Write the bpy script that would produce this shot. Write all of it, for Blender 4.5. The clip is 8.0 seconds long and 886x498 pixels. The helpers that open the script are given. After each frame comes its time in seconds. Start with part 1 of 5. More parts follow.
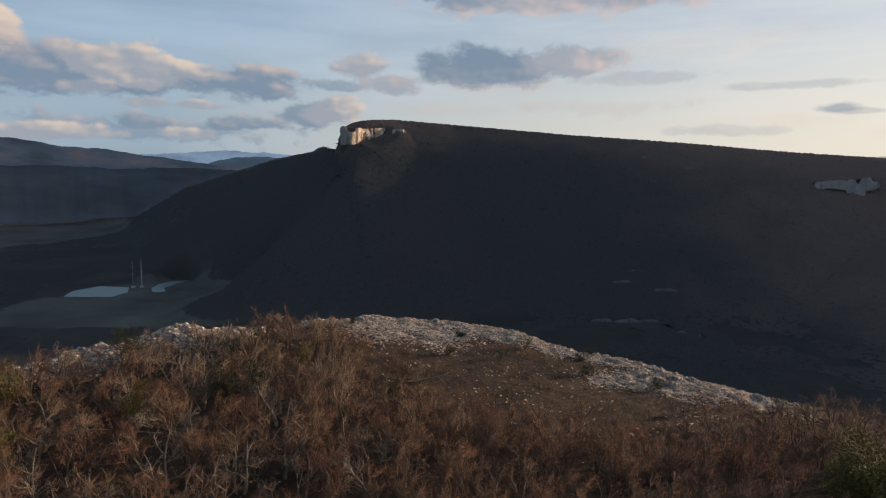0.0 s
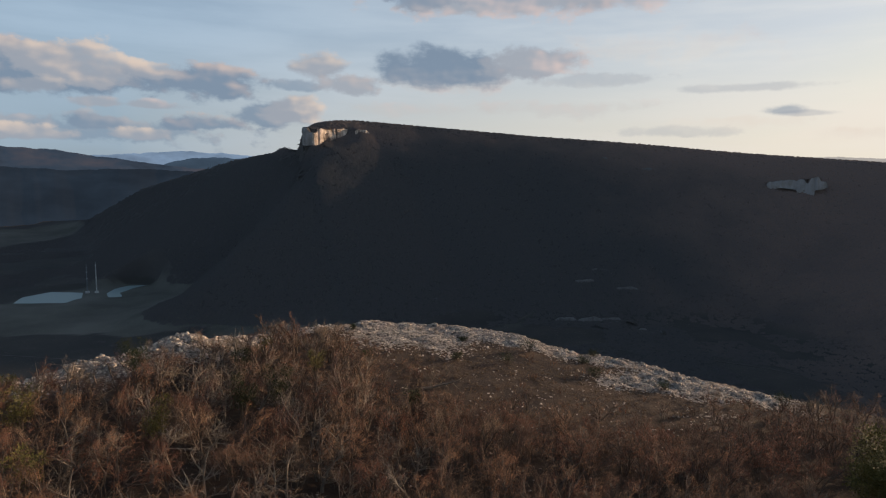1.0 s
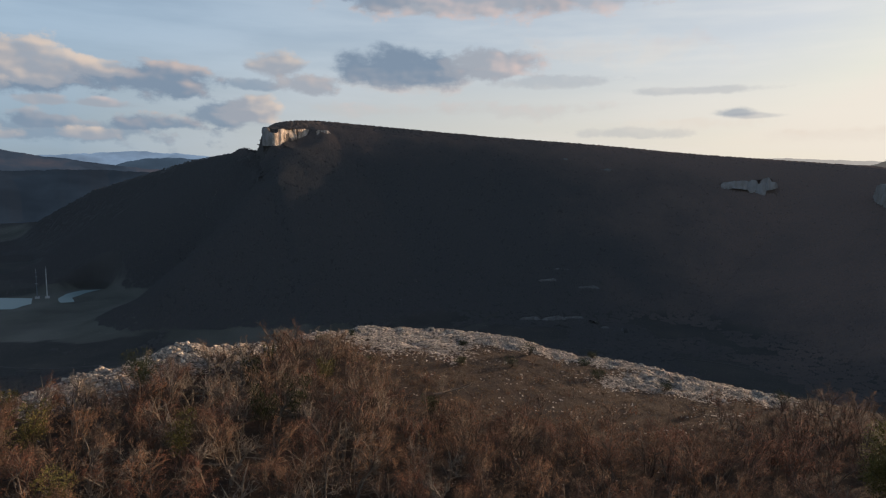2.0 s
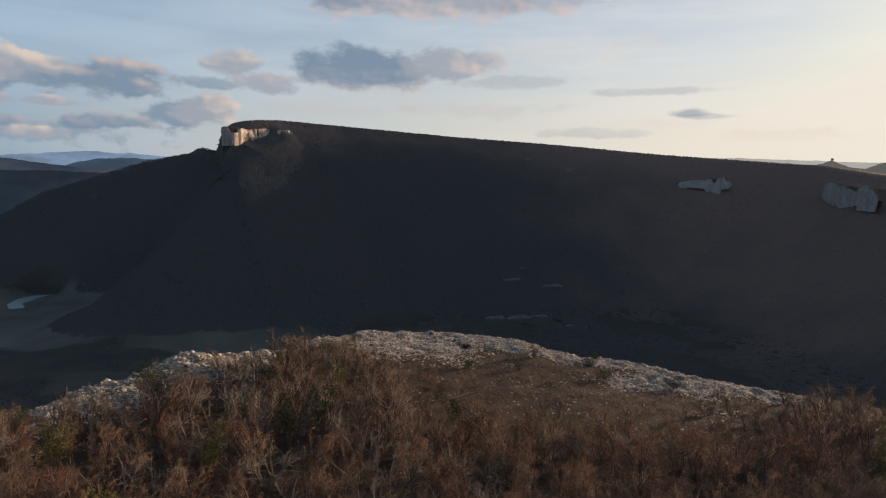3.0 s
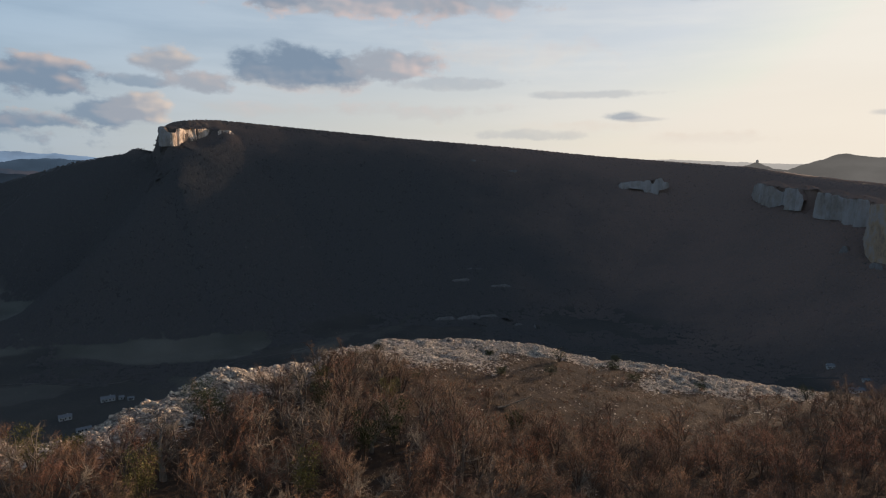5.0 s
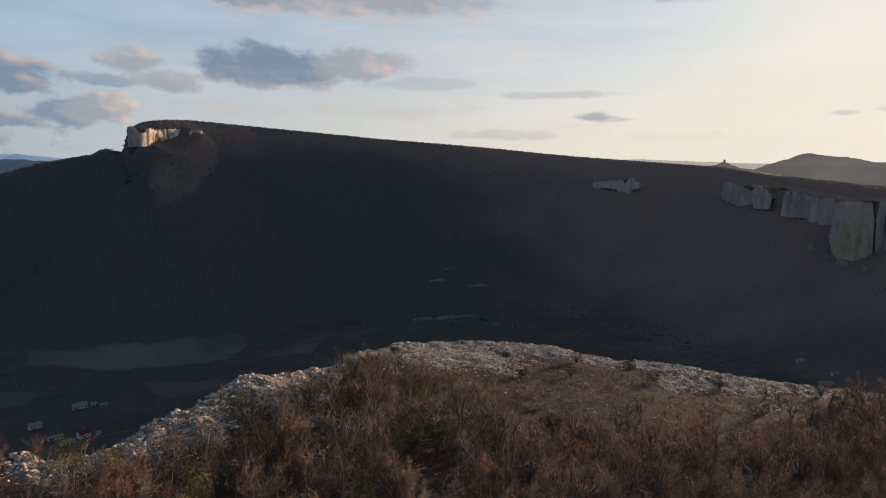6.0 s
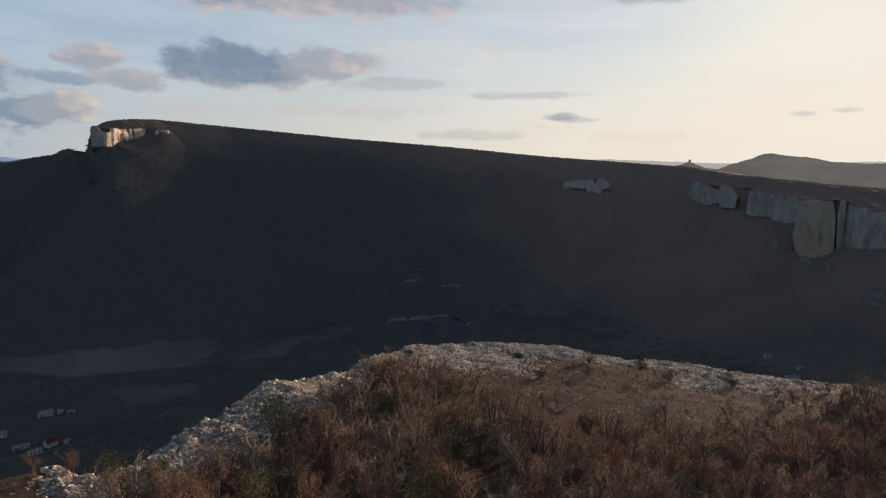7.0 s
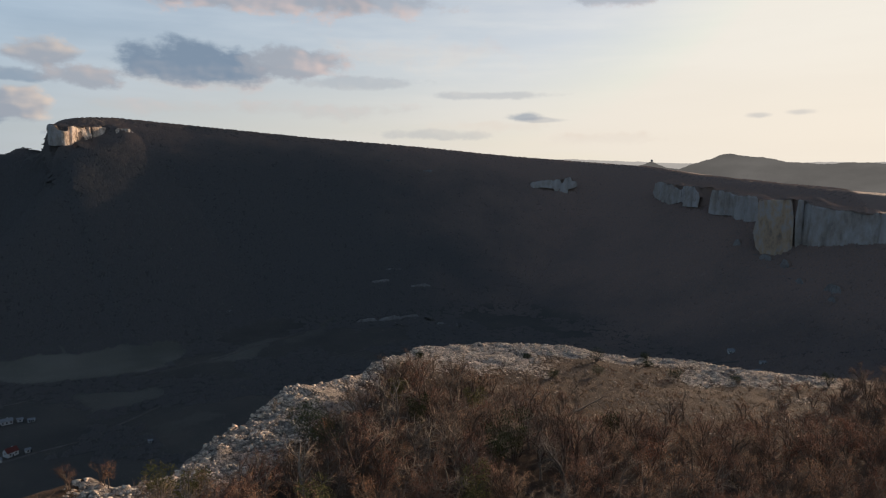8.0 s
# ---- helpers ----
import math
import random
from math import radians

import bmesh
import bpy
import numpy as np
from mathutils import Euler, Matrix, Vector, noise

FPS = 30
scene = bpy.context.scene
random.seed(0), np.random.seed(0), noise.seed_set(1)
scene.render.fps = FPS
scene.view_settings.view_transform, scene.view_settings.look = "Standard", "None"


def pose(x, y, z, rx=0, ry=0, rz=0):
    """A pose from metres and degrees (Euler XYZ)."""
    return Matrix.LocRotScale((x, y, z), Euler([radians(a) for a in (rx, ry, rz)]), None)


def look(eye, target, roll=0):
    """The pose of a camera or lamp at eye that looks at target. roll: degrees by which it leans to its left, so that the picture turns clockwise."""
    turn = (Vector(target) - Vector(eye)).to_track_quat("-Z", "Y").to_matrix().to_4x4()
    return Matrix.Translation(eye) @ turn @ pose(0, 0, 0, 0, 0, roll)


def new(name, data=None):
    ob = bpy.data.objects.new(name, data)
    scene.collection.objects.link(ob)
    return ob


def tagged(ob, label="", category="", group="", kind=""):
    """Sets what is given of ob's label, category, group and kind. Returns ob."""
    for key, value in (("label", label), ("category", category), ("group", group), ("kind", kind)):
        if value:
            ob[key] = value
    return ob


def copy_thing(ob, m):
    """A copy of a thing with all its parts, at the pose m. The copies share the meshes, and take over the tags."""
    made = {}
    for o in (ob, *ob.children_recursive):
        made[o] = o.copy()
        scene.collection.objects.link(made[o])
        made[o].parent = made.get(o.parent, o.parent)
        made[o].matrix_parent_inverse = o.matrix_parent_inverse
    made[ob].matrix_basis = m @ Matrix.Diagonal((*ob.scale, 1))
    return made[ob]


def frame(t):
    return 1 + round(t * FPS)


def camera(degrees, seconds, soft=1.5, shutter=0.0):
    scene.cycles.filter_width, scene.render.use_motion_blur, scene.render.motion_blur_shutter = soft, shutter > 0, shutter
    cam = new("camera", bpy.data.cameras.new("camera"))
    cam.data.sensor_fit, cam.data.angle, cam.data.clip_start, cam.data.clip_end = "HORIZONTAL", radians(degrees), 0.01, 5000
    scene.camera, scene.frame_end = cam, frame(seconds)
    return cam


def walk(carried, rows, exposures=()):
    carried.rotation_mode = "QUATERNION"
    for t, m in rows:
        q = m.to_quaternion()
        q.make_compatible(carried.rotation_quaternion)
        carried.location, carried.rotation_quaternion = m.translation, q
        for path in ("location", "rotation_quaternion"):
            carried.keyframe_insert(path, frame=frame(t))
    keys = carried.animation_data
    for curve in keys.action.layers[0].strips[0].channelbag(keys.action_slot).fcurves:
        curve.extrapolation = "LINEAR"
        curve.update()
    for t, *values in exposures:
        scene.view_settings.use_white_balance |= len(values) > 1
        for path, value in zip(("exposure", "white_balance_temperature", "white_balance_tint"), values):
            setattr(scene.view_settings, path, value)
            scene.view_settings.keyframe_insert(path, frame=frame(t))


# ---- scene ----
cam = camera(70.5, 8.0, 1.2)
PATH = [
    (0, (-0.754, 1.395, 239.585), (-0.739, 3.38, 239.336), 1.0),
    (0.5, (-3.541, 1.509, 239.801), (-3.468, 3.493, 239.554), 1.0),
    (1, (-6.562, 1.776, 240.046), (-6.425, 3.756, 239.801), 0.9),
    (1.5, (-9.263, 2.105, 240.262), (-9.066, 4.08, 240.019), 0.9),
    (3, (-17.987, 3.84, 240.871), (-17.605, 5.789, 240.631), 0.8),
    (3.5, (-20.658, 4.512, 241.059), (-20.23, 6.451, 240.819), 0.7),
    (4, (-23.603, 5.332, 241.189), (-23.127, 7.26, 240.952), 0.7),
    (5.5, (-32.081, 8.487, 241.549), (-31.48, 10.38, 241.315), 0.7),
    (6, (-35.035, 9.708, 241.611), (-34.392, 11.588, 241.378), 0.6),
    (6.5, (-37.816, 10.929, 241.657), (-37.13, 12.794, 241.426), 0.6),
    (7, (-40.734, 12.209, 241.776), (-40.001, 14.056, 241.544), 0.5),
    (7.5, (-43.43, 13.416, 241.847), (-42.651, 15.243, 241.616), 0.5),
    (8, (-46.364, 14.717, 241.948), (-45.532, 16.521, 241.716), 0.5),
]
walk(cam, [(t, look(eye, target, roll)) for t, eye, target, roll in PATH])

# ---- sky, sun ----
SUN_AZIMUTH, SUN_HEIGHT = 67.0, 9.8  # degrees, from north towards east, above the horizon


def node(tree, kind, inputs=(), operation="", data_type="", blend_type="", interpolation_type="", noise_dimensions="", attribute_name=""):
    n = tree.nodes.new(kind)
    if operation:
        n.operation = operation
    if data_type:
        n.data_type = data_type
    if blend_type:
        n.blend_type = blend_type
    if interpolation_type:
        n.interpolation_type = interpolation_type
    if noise_dimensions:
        n.noise_dimensions = noise_dimensions
    if attribute_name:
        n.attribute_name = attribute_name
    for key, value in dict(inputs).items():
        if isinstance(value, bpy.types.NodeSocket):
            tree.links.new(value, n.inputs[key])
        else:
            n.inputs[key].default_value = value
    return n


def math_node(tree, op, a, b=0.0, c=0.0):
    return node(tree, "ShaderNodeMath", {0: a, 1: b, 2: c}, operation=op).outputs[0]


def vec_node(tree, op, a, b=(0, 0, 0)):
    n = node(tree, "ShaderNodeVectorMath", {0: a, 1: b}, operation=op)
    return n.outputs["Value"] if op in ("LENGTH", "DOT_PRODUCT") else n.outputs["Vector"]


def step_node(tree, value, lo, hi, out_lo=0.0, out_hi=1.0):
    return node(tree, "ShaderNodeMapRange", {0: value, 1: lo, 2: hi, 3: out_lo, 4: out_hi}, interpolation_type="SMOOTHSTEP").outputs[0]


def blend(tree, factor, a, b):
    n = node(tree, "ShaderNodeMix", {0: factor, 6: a, 7: b}, data_type="RGBA")
    return n.outputs[2]


world = bpy.data.worlds.new("world")
scene.world = world
world.use_nodes = True
wt = world.node_tree
wt.nodes.clear()
sky = node(wt, "ShaderNodeTexSky")
sky.sky_type, sky.sun_disc, sky.sun_elevation, sky.sun_rotation = "NISHITA", False, radians(SUN_HEIGHT), radians(SUN_AZIMUTH)
sky.altitude, sky.air_density, sky.dust_density, sky.ozone_density = 400, 1.0, 1.0, 3.0
way = node(wt, "ShaderNodeTexCoord").outputs["Generated"]
split = node(wt, "ShaderNodeSeparateXYZ", {0: way})
azimuth = math_node(wt, "MULTIPLY", math_node(wt, "ARCTAN2", split.outputs[0], split.outputs[1]), 57.2958)
height = math_node(wt, "MULTIPLY", math_node(wt, "ARCSINE", split.outputs[2]), 57.2958)
angles = node(wt, "ShaderNodeCombineXYZ", {0: azimuth, 1: height}).outputs[0]
spread_ = vec_node(wt, "MULTIPLY", angles, (0.30, 0.52, 1))
billow = node(wt, "ShaderNodeTexNoise", {"Vector": spread_, "Scale": 1.0, "Detail": 7.0, "Roughness": 0.56}, noise_dimensions="2D")
swell = node(wt, "ShaderNodeTexNoise", {"Vector": spread_, "Scale": 1.0, "Detail": 2.2, "Roughness": 0.5}, noise_dimensions="2D")
sunward = node(wt, "ShaderNodeTexNoise", {"Vector": vec_node(wt, "ADD", spread_, (0.16, 0.20, 0)), "Scale": 1.0, "Detail": 2.2, "Roughness": 0.5}, noise_dimensions="2D")
tuft = node(wt, "ShaderNodeTexNoise", {"Vector": spread_, "Scale": 3.3, "Detail": 5.0, "Roughness": 0.6}, noise_dimensions="2D")
lump = math_node(wt, "SUBTRACT", billow.outputs["Fac"], 0.5)
frill = math_node(wt, "SUBTRACT", tuft.outputs["Fac"], 0.5)
relief = math_node(wt, "SUBTRACT", swell.outputs["Fac"], sunward.outputs["Fac"])
air = node(wt, "ShaderNodeMix", {0: 1.0, 6: sky.outputs[0], 7: (0.130, 0.118, 0.117, 1)}, data_type="RGBA", blend_type="MULTIPLY").outputs[2]
air = vec_node(wt, "MINIMUM", air, (0.80, 0.75, 0.67))

# thin high veil, drawn out along the horizon
streaks = node(wt, "ShaderNodeTexNoise", {"Vector": vec_node(wt, "MULTIPLY", angles, (0.045, 0.33, 1)), "Scale": 1.0, "Detail": 5.0, "Roughness": 0.55}, noise_dimensions="2D")
glow = math_node(wt, "POWER", math_node(wt, "MAXIMUM", vec_node(wt, "DOT_PRODUCT", way, (math.sin(radians(SUN_AZIMUTH)), math.cos(radians(SUN_AZIMUTH)), 0.1)), 0.0), 1.6)
veil_colour = blend(wt, glow, (0.455, 0.585, 0.72, 1), (0.94, 0.885, 0.79, 1))
veil = math_node(wt, "MULTIPLY", step_node(wt, streaks.outputs["Fac"], 0.30, 0.72, 0.72, 1.0), step_node(wt, height, 45, 5, 0.12, 0.82))
air = blend(wt, veil, air, veil_colour)
air = blend(wt, step_node(wt, height, 13, 2, 0.0, 0.55), air, blend(wt, math_node(wt, "POWER", glow, 0.42), (0.26, 0.345, 0.43, 1), (0.93, 0.80, 0.645, 1)))

CREAM, PINK, ROSE = (0.74, 0.61, 0.515, 1), (0.56, 0.475, 0.45, 1), (0.68, 0.54, 0.505, 1)
GLARE = (0.78, 0.70, 0.615, 1)
BLUE, GREY, HAZE = (0.205, 0.275, 0.37, 1), (0.345, 0.375, 0.43, 1), (0.56, 0.54, 0.53, 1)


def cloud(under, az, el, wide, tall, light, shade, lit=(0.4, 0.6), amount=0.95, ragged=1.0, flat=1.5, soft=0.5):
    """One bank of cloud over what lies behind it; lit says towards which side its sunlit flank is, flat how level its base is."""
    local = vec_node(wt, "MULTIPLY", vec_node(wt, "SUBTRACT", angles, (az, el, 0)), (1 / wide, 1 / tall, 0))
    reach = vec_node(wt, "LENGTH", vec_node(wt, "MAXIMUM", local, vec_node(wt, "MULTIPLY", local, (-1.0, -flat, 0))))
    body = math_node(wt, "ADD", math_node(wt, "SUBTRACT", 1.12, reach), math_node(wt, "MULTIPLY_ADD", lump, 2.1 * ragged, math_node(wt, "MULTIPLY", frill, 0.42 * ragged)))
    mask = step_node(wt, body, 0.0, soft, 0.0, amount)
    flank = math_node(wt, "ADD", vec_node(wt, "DOT_PRODUCT", local, (lit[0], lit[1], 0)), math_node(wt, "MULTIPLY_ADD", relief, 2.6, math_node(wt, "MULTIPLY", frill, 0.35)))
    return blend(wt, mask, under, blend(wt, step_node(wt, flank, -0.25, 1.35), shade, light))


# bands under the zenith
air = cloud(air, 8.0, 14.6, 12.5, 1.6, ROSE, GREY, (0.1, -0.9), 0.85, 1.0, 1.0, 0.6)
air = cloud(air, 1.0, 14.6, 3.6, 0.9, GREY, BLUE, (0.2, -0.6), 0.7, 1.0, 1.0, 0.5)
air = cloud(air, 20.0, 14.5, 6.0, 1.0, ROSE, GREY, (0.2, -0.8), 0.6, 1.0, 1.0, 0.6)
air = cloud(air, 40.0, 14.7, 4.0, 0.8, ROSE, GREY, (0.2, -0.8), 0.6, 1.0, 1.0, 0.5)
# low rows over the western hills
air = cloud(air, -24.0, 3.0, 13.0, 1.1, PINK, BLUE, (0.1, 0.5), 0.6, 1.3, 1.0, 0.6)
air = cloud(air, -33.6, 2.3, 3.2, 1.0, CREAM, GREY, (0.1, 0.7), 0.9, 0.9)
air = cloud(air, -28.8, 2.4, 2.6, 0.8, CREAM, GREY, (0.1, 0.7), 0.85, 0.9)
air = cloud(air, -25.0, 3.4, 2.6, 0.7, GREY, BLUE, (0.1, 0.7), 0.7, 0.9)
air = cloud(air, -21.6, 2.6, 2.4, 0.7, CREAM, GREY, (0.1, 0.7), 0.8, 0.9)
air = cloud(air, -16.6, 3.5, 4.2, 0.8, PINK, BLUE, (0.3, 0.7), 0.85, 1.0)
air = cloud(air, -24.4, 5.0, 2.4, 0.55, PINK, GREY, (0.1, 0.7), 0.8, 0.7)
air = cloud(air, -20.9, 5.0, 2.6, 0.5, ROSE, GREY, (0.1, 0.7), 0.8, 0.7)
# the great western bank
air = cloud(air, -34.5, 9.0, 2.0, 2.2, CREAM, PINK, (0.1, 0.9), 1.0, 0.6, 1.2, 0.35)
air = cloud(air, -30.2, 6.8, 9.6, 2.5, PINK, BLUE, (0.2, 0.75), 0.97, 0.75, 1.6, 0.42)
air = cloud(air, -25.6, 7.6, 5.4, 1.9, CREAM, GREY, (0.4, 0.7), 0.85, 0.9, 1.4, 0.4)
air = cloud(air, -28.8, 6.0, 2.2, 0.8, CREAM, GREY, (0.3, 0.5), 0.6, 0.9, 1.2, 0.5)
air = cloud(air, -16.8, 6.9, 5.4, 1.9, PINK, BLUE, (0.1, 0.65), 0.95, 0.8, 1.5, 0.45)
air = cloud(air, -20.3, 7.7, 2.0, 0.9, CREAM, GREY, (-0.2, 0.7), 0.7, 0.8, 1.4, 0.4)
# beside the mountain's end
air = cloud(air, -9.3, 7.1, 2.2, 0.7, GREY, BLUE, (0.1, 0.6), 0.65, 0.8)
air = cloud(air, -7.0, 8.8, 2.6, 1.3, CREAM, GREY, (0.3, 0.7), 0.9, 0.7, 1.3)
air = cloud(air, -4.7, 7.5, 2.9, 1.2, PINK, GREY, (0.2, 0.7), 0.85, 0.8, 1.3)
air = cloud(air, -11.4, 4.6, 3.0, 1.5, GREY, BLUE, (0.8, 0.3), 0.85, 0.8, 1.3)
air = cloud(air, -9.3, 4.9, 2.9, 1.5, CREAM, GREY, (0.8, 0.3), 0.95, 0.7, 1.3, 0.45)
# over the crest
air = cloud(air, 1.0, 5.4, 9.0, 0.7, ROSE, HAZE, (0.2, 0.5), 0.4, 1.1, 1.0, 0.9)
air = cloud(air, 14.0, 5.6, 9.0, 0.8, ROSE, HAZE, (0.2, 0.5), 0.4, 1.1, 1.0, 0.9)
air = cloud(air, 27.0, 4.4, 8.0, 0.6, CREAM, GLARE, (0.2, 0.5), 0.35, 1.1, 1.0, 0.9)
air = cloud(air, 38.5, 3.4, 6.0, 0.6, CREAM, GLARE, (0.2, 0.5), 0.4, 1.1, 1.0, 0.9)
air = cloud(air, 22.0, 10.5, 10.0, 1.4, ROSE, GLARE, (0.2, 0.5), 0.3, 1.1, 1.0, 1.0)
air = cloud(air, 3.9, 7.9, 5.8, 1.2, ROSE, HAZE, (0.3, -0.6), 0.6, 0.8, 1.0, 0.6)
air = cloud(air, 3.6, 8.8, 6.1, 2.1, GREY, BLUE, (0.2, -0.9), 0.97, 0.6, 1.2, 0.5)
air = cloud(air, 11.8, 9.5, 4.8, 1.5, ROSE, GREY, (0.8, -0.2), 0.85, 0.7, 1.1, 0.45)
air = cloud(air, 16.6, 8.0, 5.5, 0.7, HAZE, GREY, (0.2, -0.4), 0.4, 0.9, 1.0, 0.6)
air = cloud(air, 31.8, 5.2, 1.9, 0.5, GREY, BLUE, (0.5, -0.3), 0.6, 0.7, 1.6, 0.7)
air = cloud(air, 33.4, 4.95, 2.6, 0.3, HAZE, GREY, (0.5, -0.3), 0.5, 0.6, 1.3, 0.7)
air = cloud(air, 23.4, 3.65, 4.6, 0.7, HAZE, GREY, (0.2, 0.6), 0.35, 0.9, 1.5, 0.6)
air = cloud(air, 29.4, 7.1, 6.0, 0.4, HAZE, GREY, (0.2, 0.6), 0.4, 0.7, 1.0, 0.6)
air = cloud(air, 51.0, 5.05, 1.3, 0.3, HAZE, GREY, (0.2, 0.6), 0.4, 0.6, 1.0, 0.8)
air = cloud(air, 53.9, 5.2, 1.3, 0.3, HAZE, GREY, (0.2, 0.6), 0.35, 0.6, 1.0, 0.8)
back = node(wt, "ShaderNodeBackground", {0: air, 1: 1.0})
wt.links.new(back.outputs[0], node(wt, "ShaderNodeOutputWorld").inputs[0])

sun = new("sun", bpy.data.lights.new("sun", "SUN"))
sun.data.energy, sun.data.angle, sun.data.color = 5.0, radians(0.6), (1.0, 0.72, 0.50)
az, el = radians(SUN_AZIMUTH), radians(SUN_HEIGHT)
sun.matrix_world = look((2000 * math.sin(az) * math.cos(el), 2000 * math.cos(az) * math.cos(el), 2000 * math.sin(el)), (0, 0, 0))


# ---- materials ----
def material(name, roughness=0.9):
    m = bpy.data.materials.new(name)
    m.use_nodes = True
    t = m.node_tree
    shader = t.nodes["Principled BSDF"]
    shader.inputs["Roughness"].default_value = roughness
    shader.inputs["Specular IOR Level"].default_value = 0.25
    return m, t, shader


def noise_of(t, size, detail=5.0, rough_=0.6, stretch=None, world=False):
    """Noise with lumps of about that many metres."""
    at = node(t, "ShaderNodeNewGeometry").outputs["Position"] if world else node(t, "ShaderNodeTexCoord").outputs["Object"]
    if stretch:
        at = vec_node(t, "MULTIPLY", at, stretch)
    return node(t, "ShaderNodeTexNoise", {"Vector": at, "Scale": 1 / size, "Detail": detail, "Roughness": rough_}).outputs["Fac"]


def bumped(t, shader, value, strength, distance):
    b = node(t, "ShaderNodeBump", {"Strength": strength, "Distance": distance, "Height": value})
    t.links.new(b.outputs[0], shader.inputs["Normal"])


def colours(t, factor, *stops):
    ramp = node(t, "ShaderNodeValToRGB", {0: factor})
    e = ramp.color_ramp.elements
    while len(e) < len(stops):
        e.new(0.5)
    for k, (pos, col) in enumerate(stops):
        e[k].position, e[k].color = pos, (*col, 1)
    return ramp.outputs[0]


def ground_material():
    m, t, s = material("ground_cover", 0.95)
    bare = node(t, "ShaderNodeAttribute", attribute_name="bare_rock").outputs["Fac"]
    field = node(t, "ShaderNodeAttribute", attribute_name="field").outputs["Fac"]
    near = node(t, "ShaderNodeAttribute", attribute_name="turf").outputs["Fac"]
    patch, grain, fine = noise_of(t, 5.0, 6), noise_of(t, 0.5, 6, 0.65), noise_of(t, 0.14, 4, 0.7)
    turf = colours(t, math_node(t, "ADD", math_node(t, "MULTIPLY", patch, 0.6), math_node(t, "MULTIPLY", grain, 0.4)),
                   (0.36, (0.036, 0.024, 0.016)), (0.46, (0.056, 0.036, 0.022)), (0.56, (0.082, 0.050, 0.028)), (0.68, (0.13, 0.080, 0.043)))
    stone = colours(t, math_node(t, "ADD", math_node(t, "MULTIPLY", grain, 0.55), math_node(t, "MULTIPLY", fine, 0.45)),
                    (0.38, (0.08, 0.067, 0.055)), (0.47, (0.19, 0.16, 0.13)), (0.56, (0.40, 0.335, 0.27)), (0.68, (0.58, 0.49, 0.395)))
    litter = noise_of(t, 40, 7, 0.65)
    # second tone is paler: haze and sunlight put into the wooded ground's colour
    wood = blend(t, step_node(t, haze_share(t), 0.1, 1.1), colours(t, litter, (0.3, (0.062, 0.058, 0.054)), (0.5, (0.068, 0.063, 0.058)), (0.7, (0.076, 0.070, 0.063))),
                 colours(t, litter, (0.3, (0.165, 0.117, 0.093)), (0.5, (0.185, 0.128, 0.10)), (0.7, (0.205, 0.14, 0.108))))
    floor = step_node(t, node(t, "ShaderNodeSeparateXYZ", {0: node(t, "ShaderNodeNewGeometry").outputs["Position"]}).outputs[2], 17, 6)
    wood = blend(t, floor, wood, colours(t, noise_of(t, 90, 6, 0.6), (0.35, (0.040, 0.040, 0.036)), (0.5, (0.052, 0.050, 0.044)), (0.68, (0.068, 0.062, 0.052))))
    crop = colours(t, noise_of(t, 110, 5, 0.55), (0.34, (0.085, 0.084, 0.066)), (0.46, (0.115, 0.112, 0.09)), (0.56, (0.135, 0.13, 0.105)), (0.7, (0.165, 0.158, 0.13)))
    col = blend(t, near, blend(t, field, wood, crop), turf)
    ragged = math_node(t, "ADD", bare, math_node(t, "MULTIPLY", math_node(t, "SUBTRACT", grain, 0.5), 3.4))
    col = blend(t, step_node(t, ragged, 0.5, 0.66), col, stone)
    t.links.new(col, s.inputs["Base Color"])
    bumped(t, s, math_node(t, "ADD", math_node(t, "MULTIPLY", noise_of(t, 7, 5), math_node(t, "MULTIPLY_ADD", near, -0.4, 0.4)), math_node(t, "ADD", math_node(t, "MULTIPLY", grain, math_node(t, "MULTIPLY_ADD", bare, 0.45, 0.14)), math_node(t, "MULTIPLY", fine, 0.09))), 1.0, 1.0)
    return m


def rock_material(name, pale, dark, warm, size):
    m, t, s = material(name, 0.92)
    big, small = noise_of(t, size * 6, 5, 0.6, world=True), noise_of(t, size, 6, 0.65, (1, 1, 0.45), world=True)
    mix = math_node(t, "ADD", math_node(t, "MULTIPLY", big, 0.45), math_node(t, "MULTIPLY", small, 0.55))
    t.links.new(colours(t, mix, (0.33, dark), (0.46, warm), (0.56, pale), (0.7, tuple(min(1, c * 1.15) for c in pale))), s.inputs["Base Color"])
    bumped(t, s, small, 0.9, size * 0.5)
    return m


def twig_material(name, source):
    """Bare twigs; their tone differs from tree to tree."""
    m, t, s = material(name, 0.8)
    tone = node(t, "ShaderNodeObjectInfo").outputs["Random"] if source == "thing" else node(t, "ShaderNodeAttribute", attribute_name="tone").outputs["Fac"]
    base = colours(t, tone, (0.0, (0.14, 0.066, 0.043)), (0.25, (0.25, 0.108, 0.060)), (0.5, (0.155, 0.088, 0.058)), (0.75, (0.28, 0.145, 0.075)), (1.0, (0.21, 0.15, 0.096)))
    shift = noise_of(t, 0.5, 3)
    t.links.new(node(t, "ShaderNodeHueSaturation", {"Color": base, "Value": step_node(t, shift, 0.3, 0.7, 0.7, 1.3)}).outputs[0], s.inputs["Base Color"])
    return m


def bark_material(name, pale):
    m, t, s = material(name, 0.9)
    n = noise_of(t, 0.12, 5, 0.65, (1, 1, 0.3))
    t.links.new(colours(t, n, (0.3, tuple(c * 0.5 for c in pale)), (0.6, pale), (0.75, tuple(c * 1.3 for c in pale))), s.inputs["Base Color"])
    bumped(t, s, n, 0.6, 0.02)
    return m


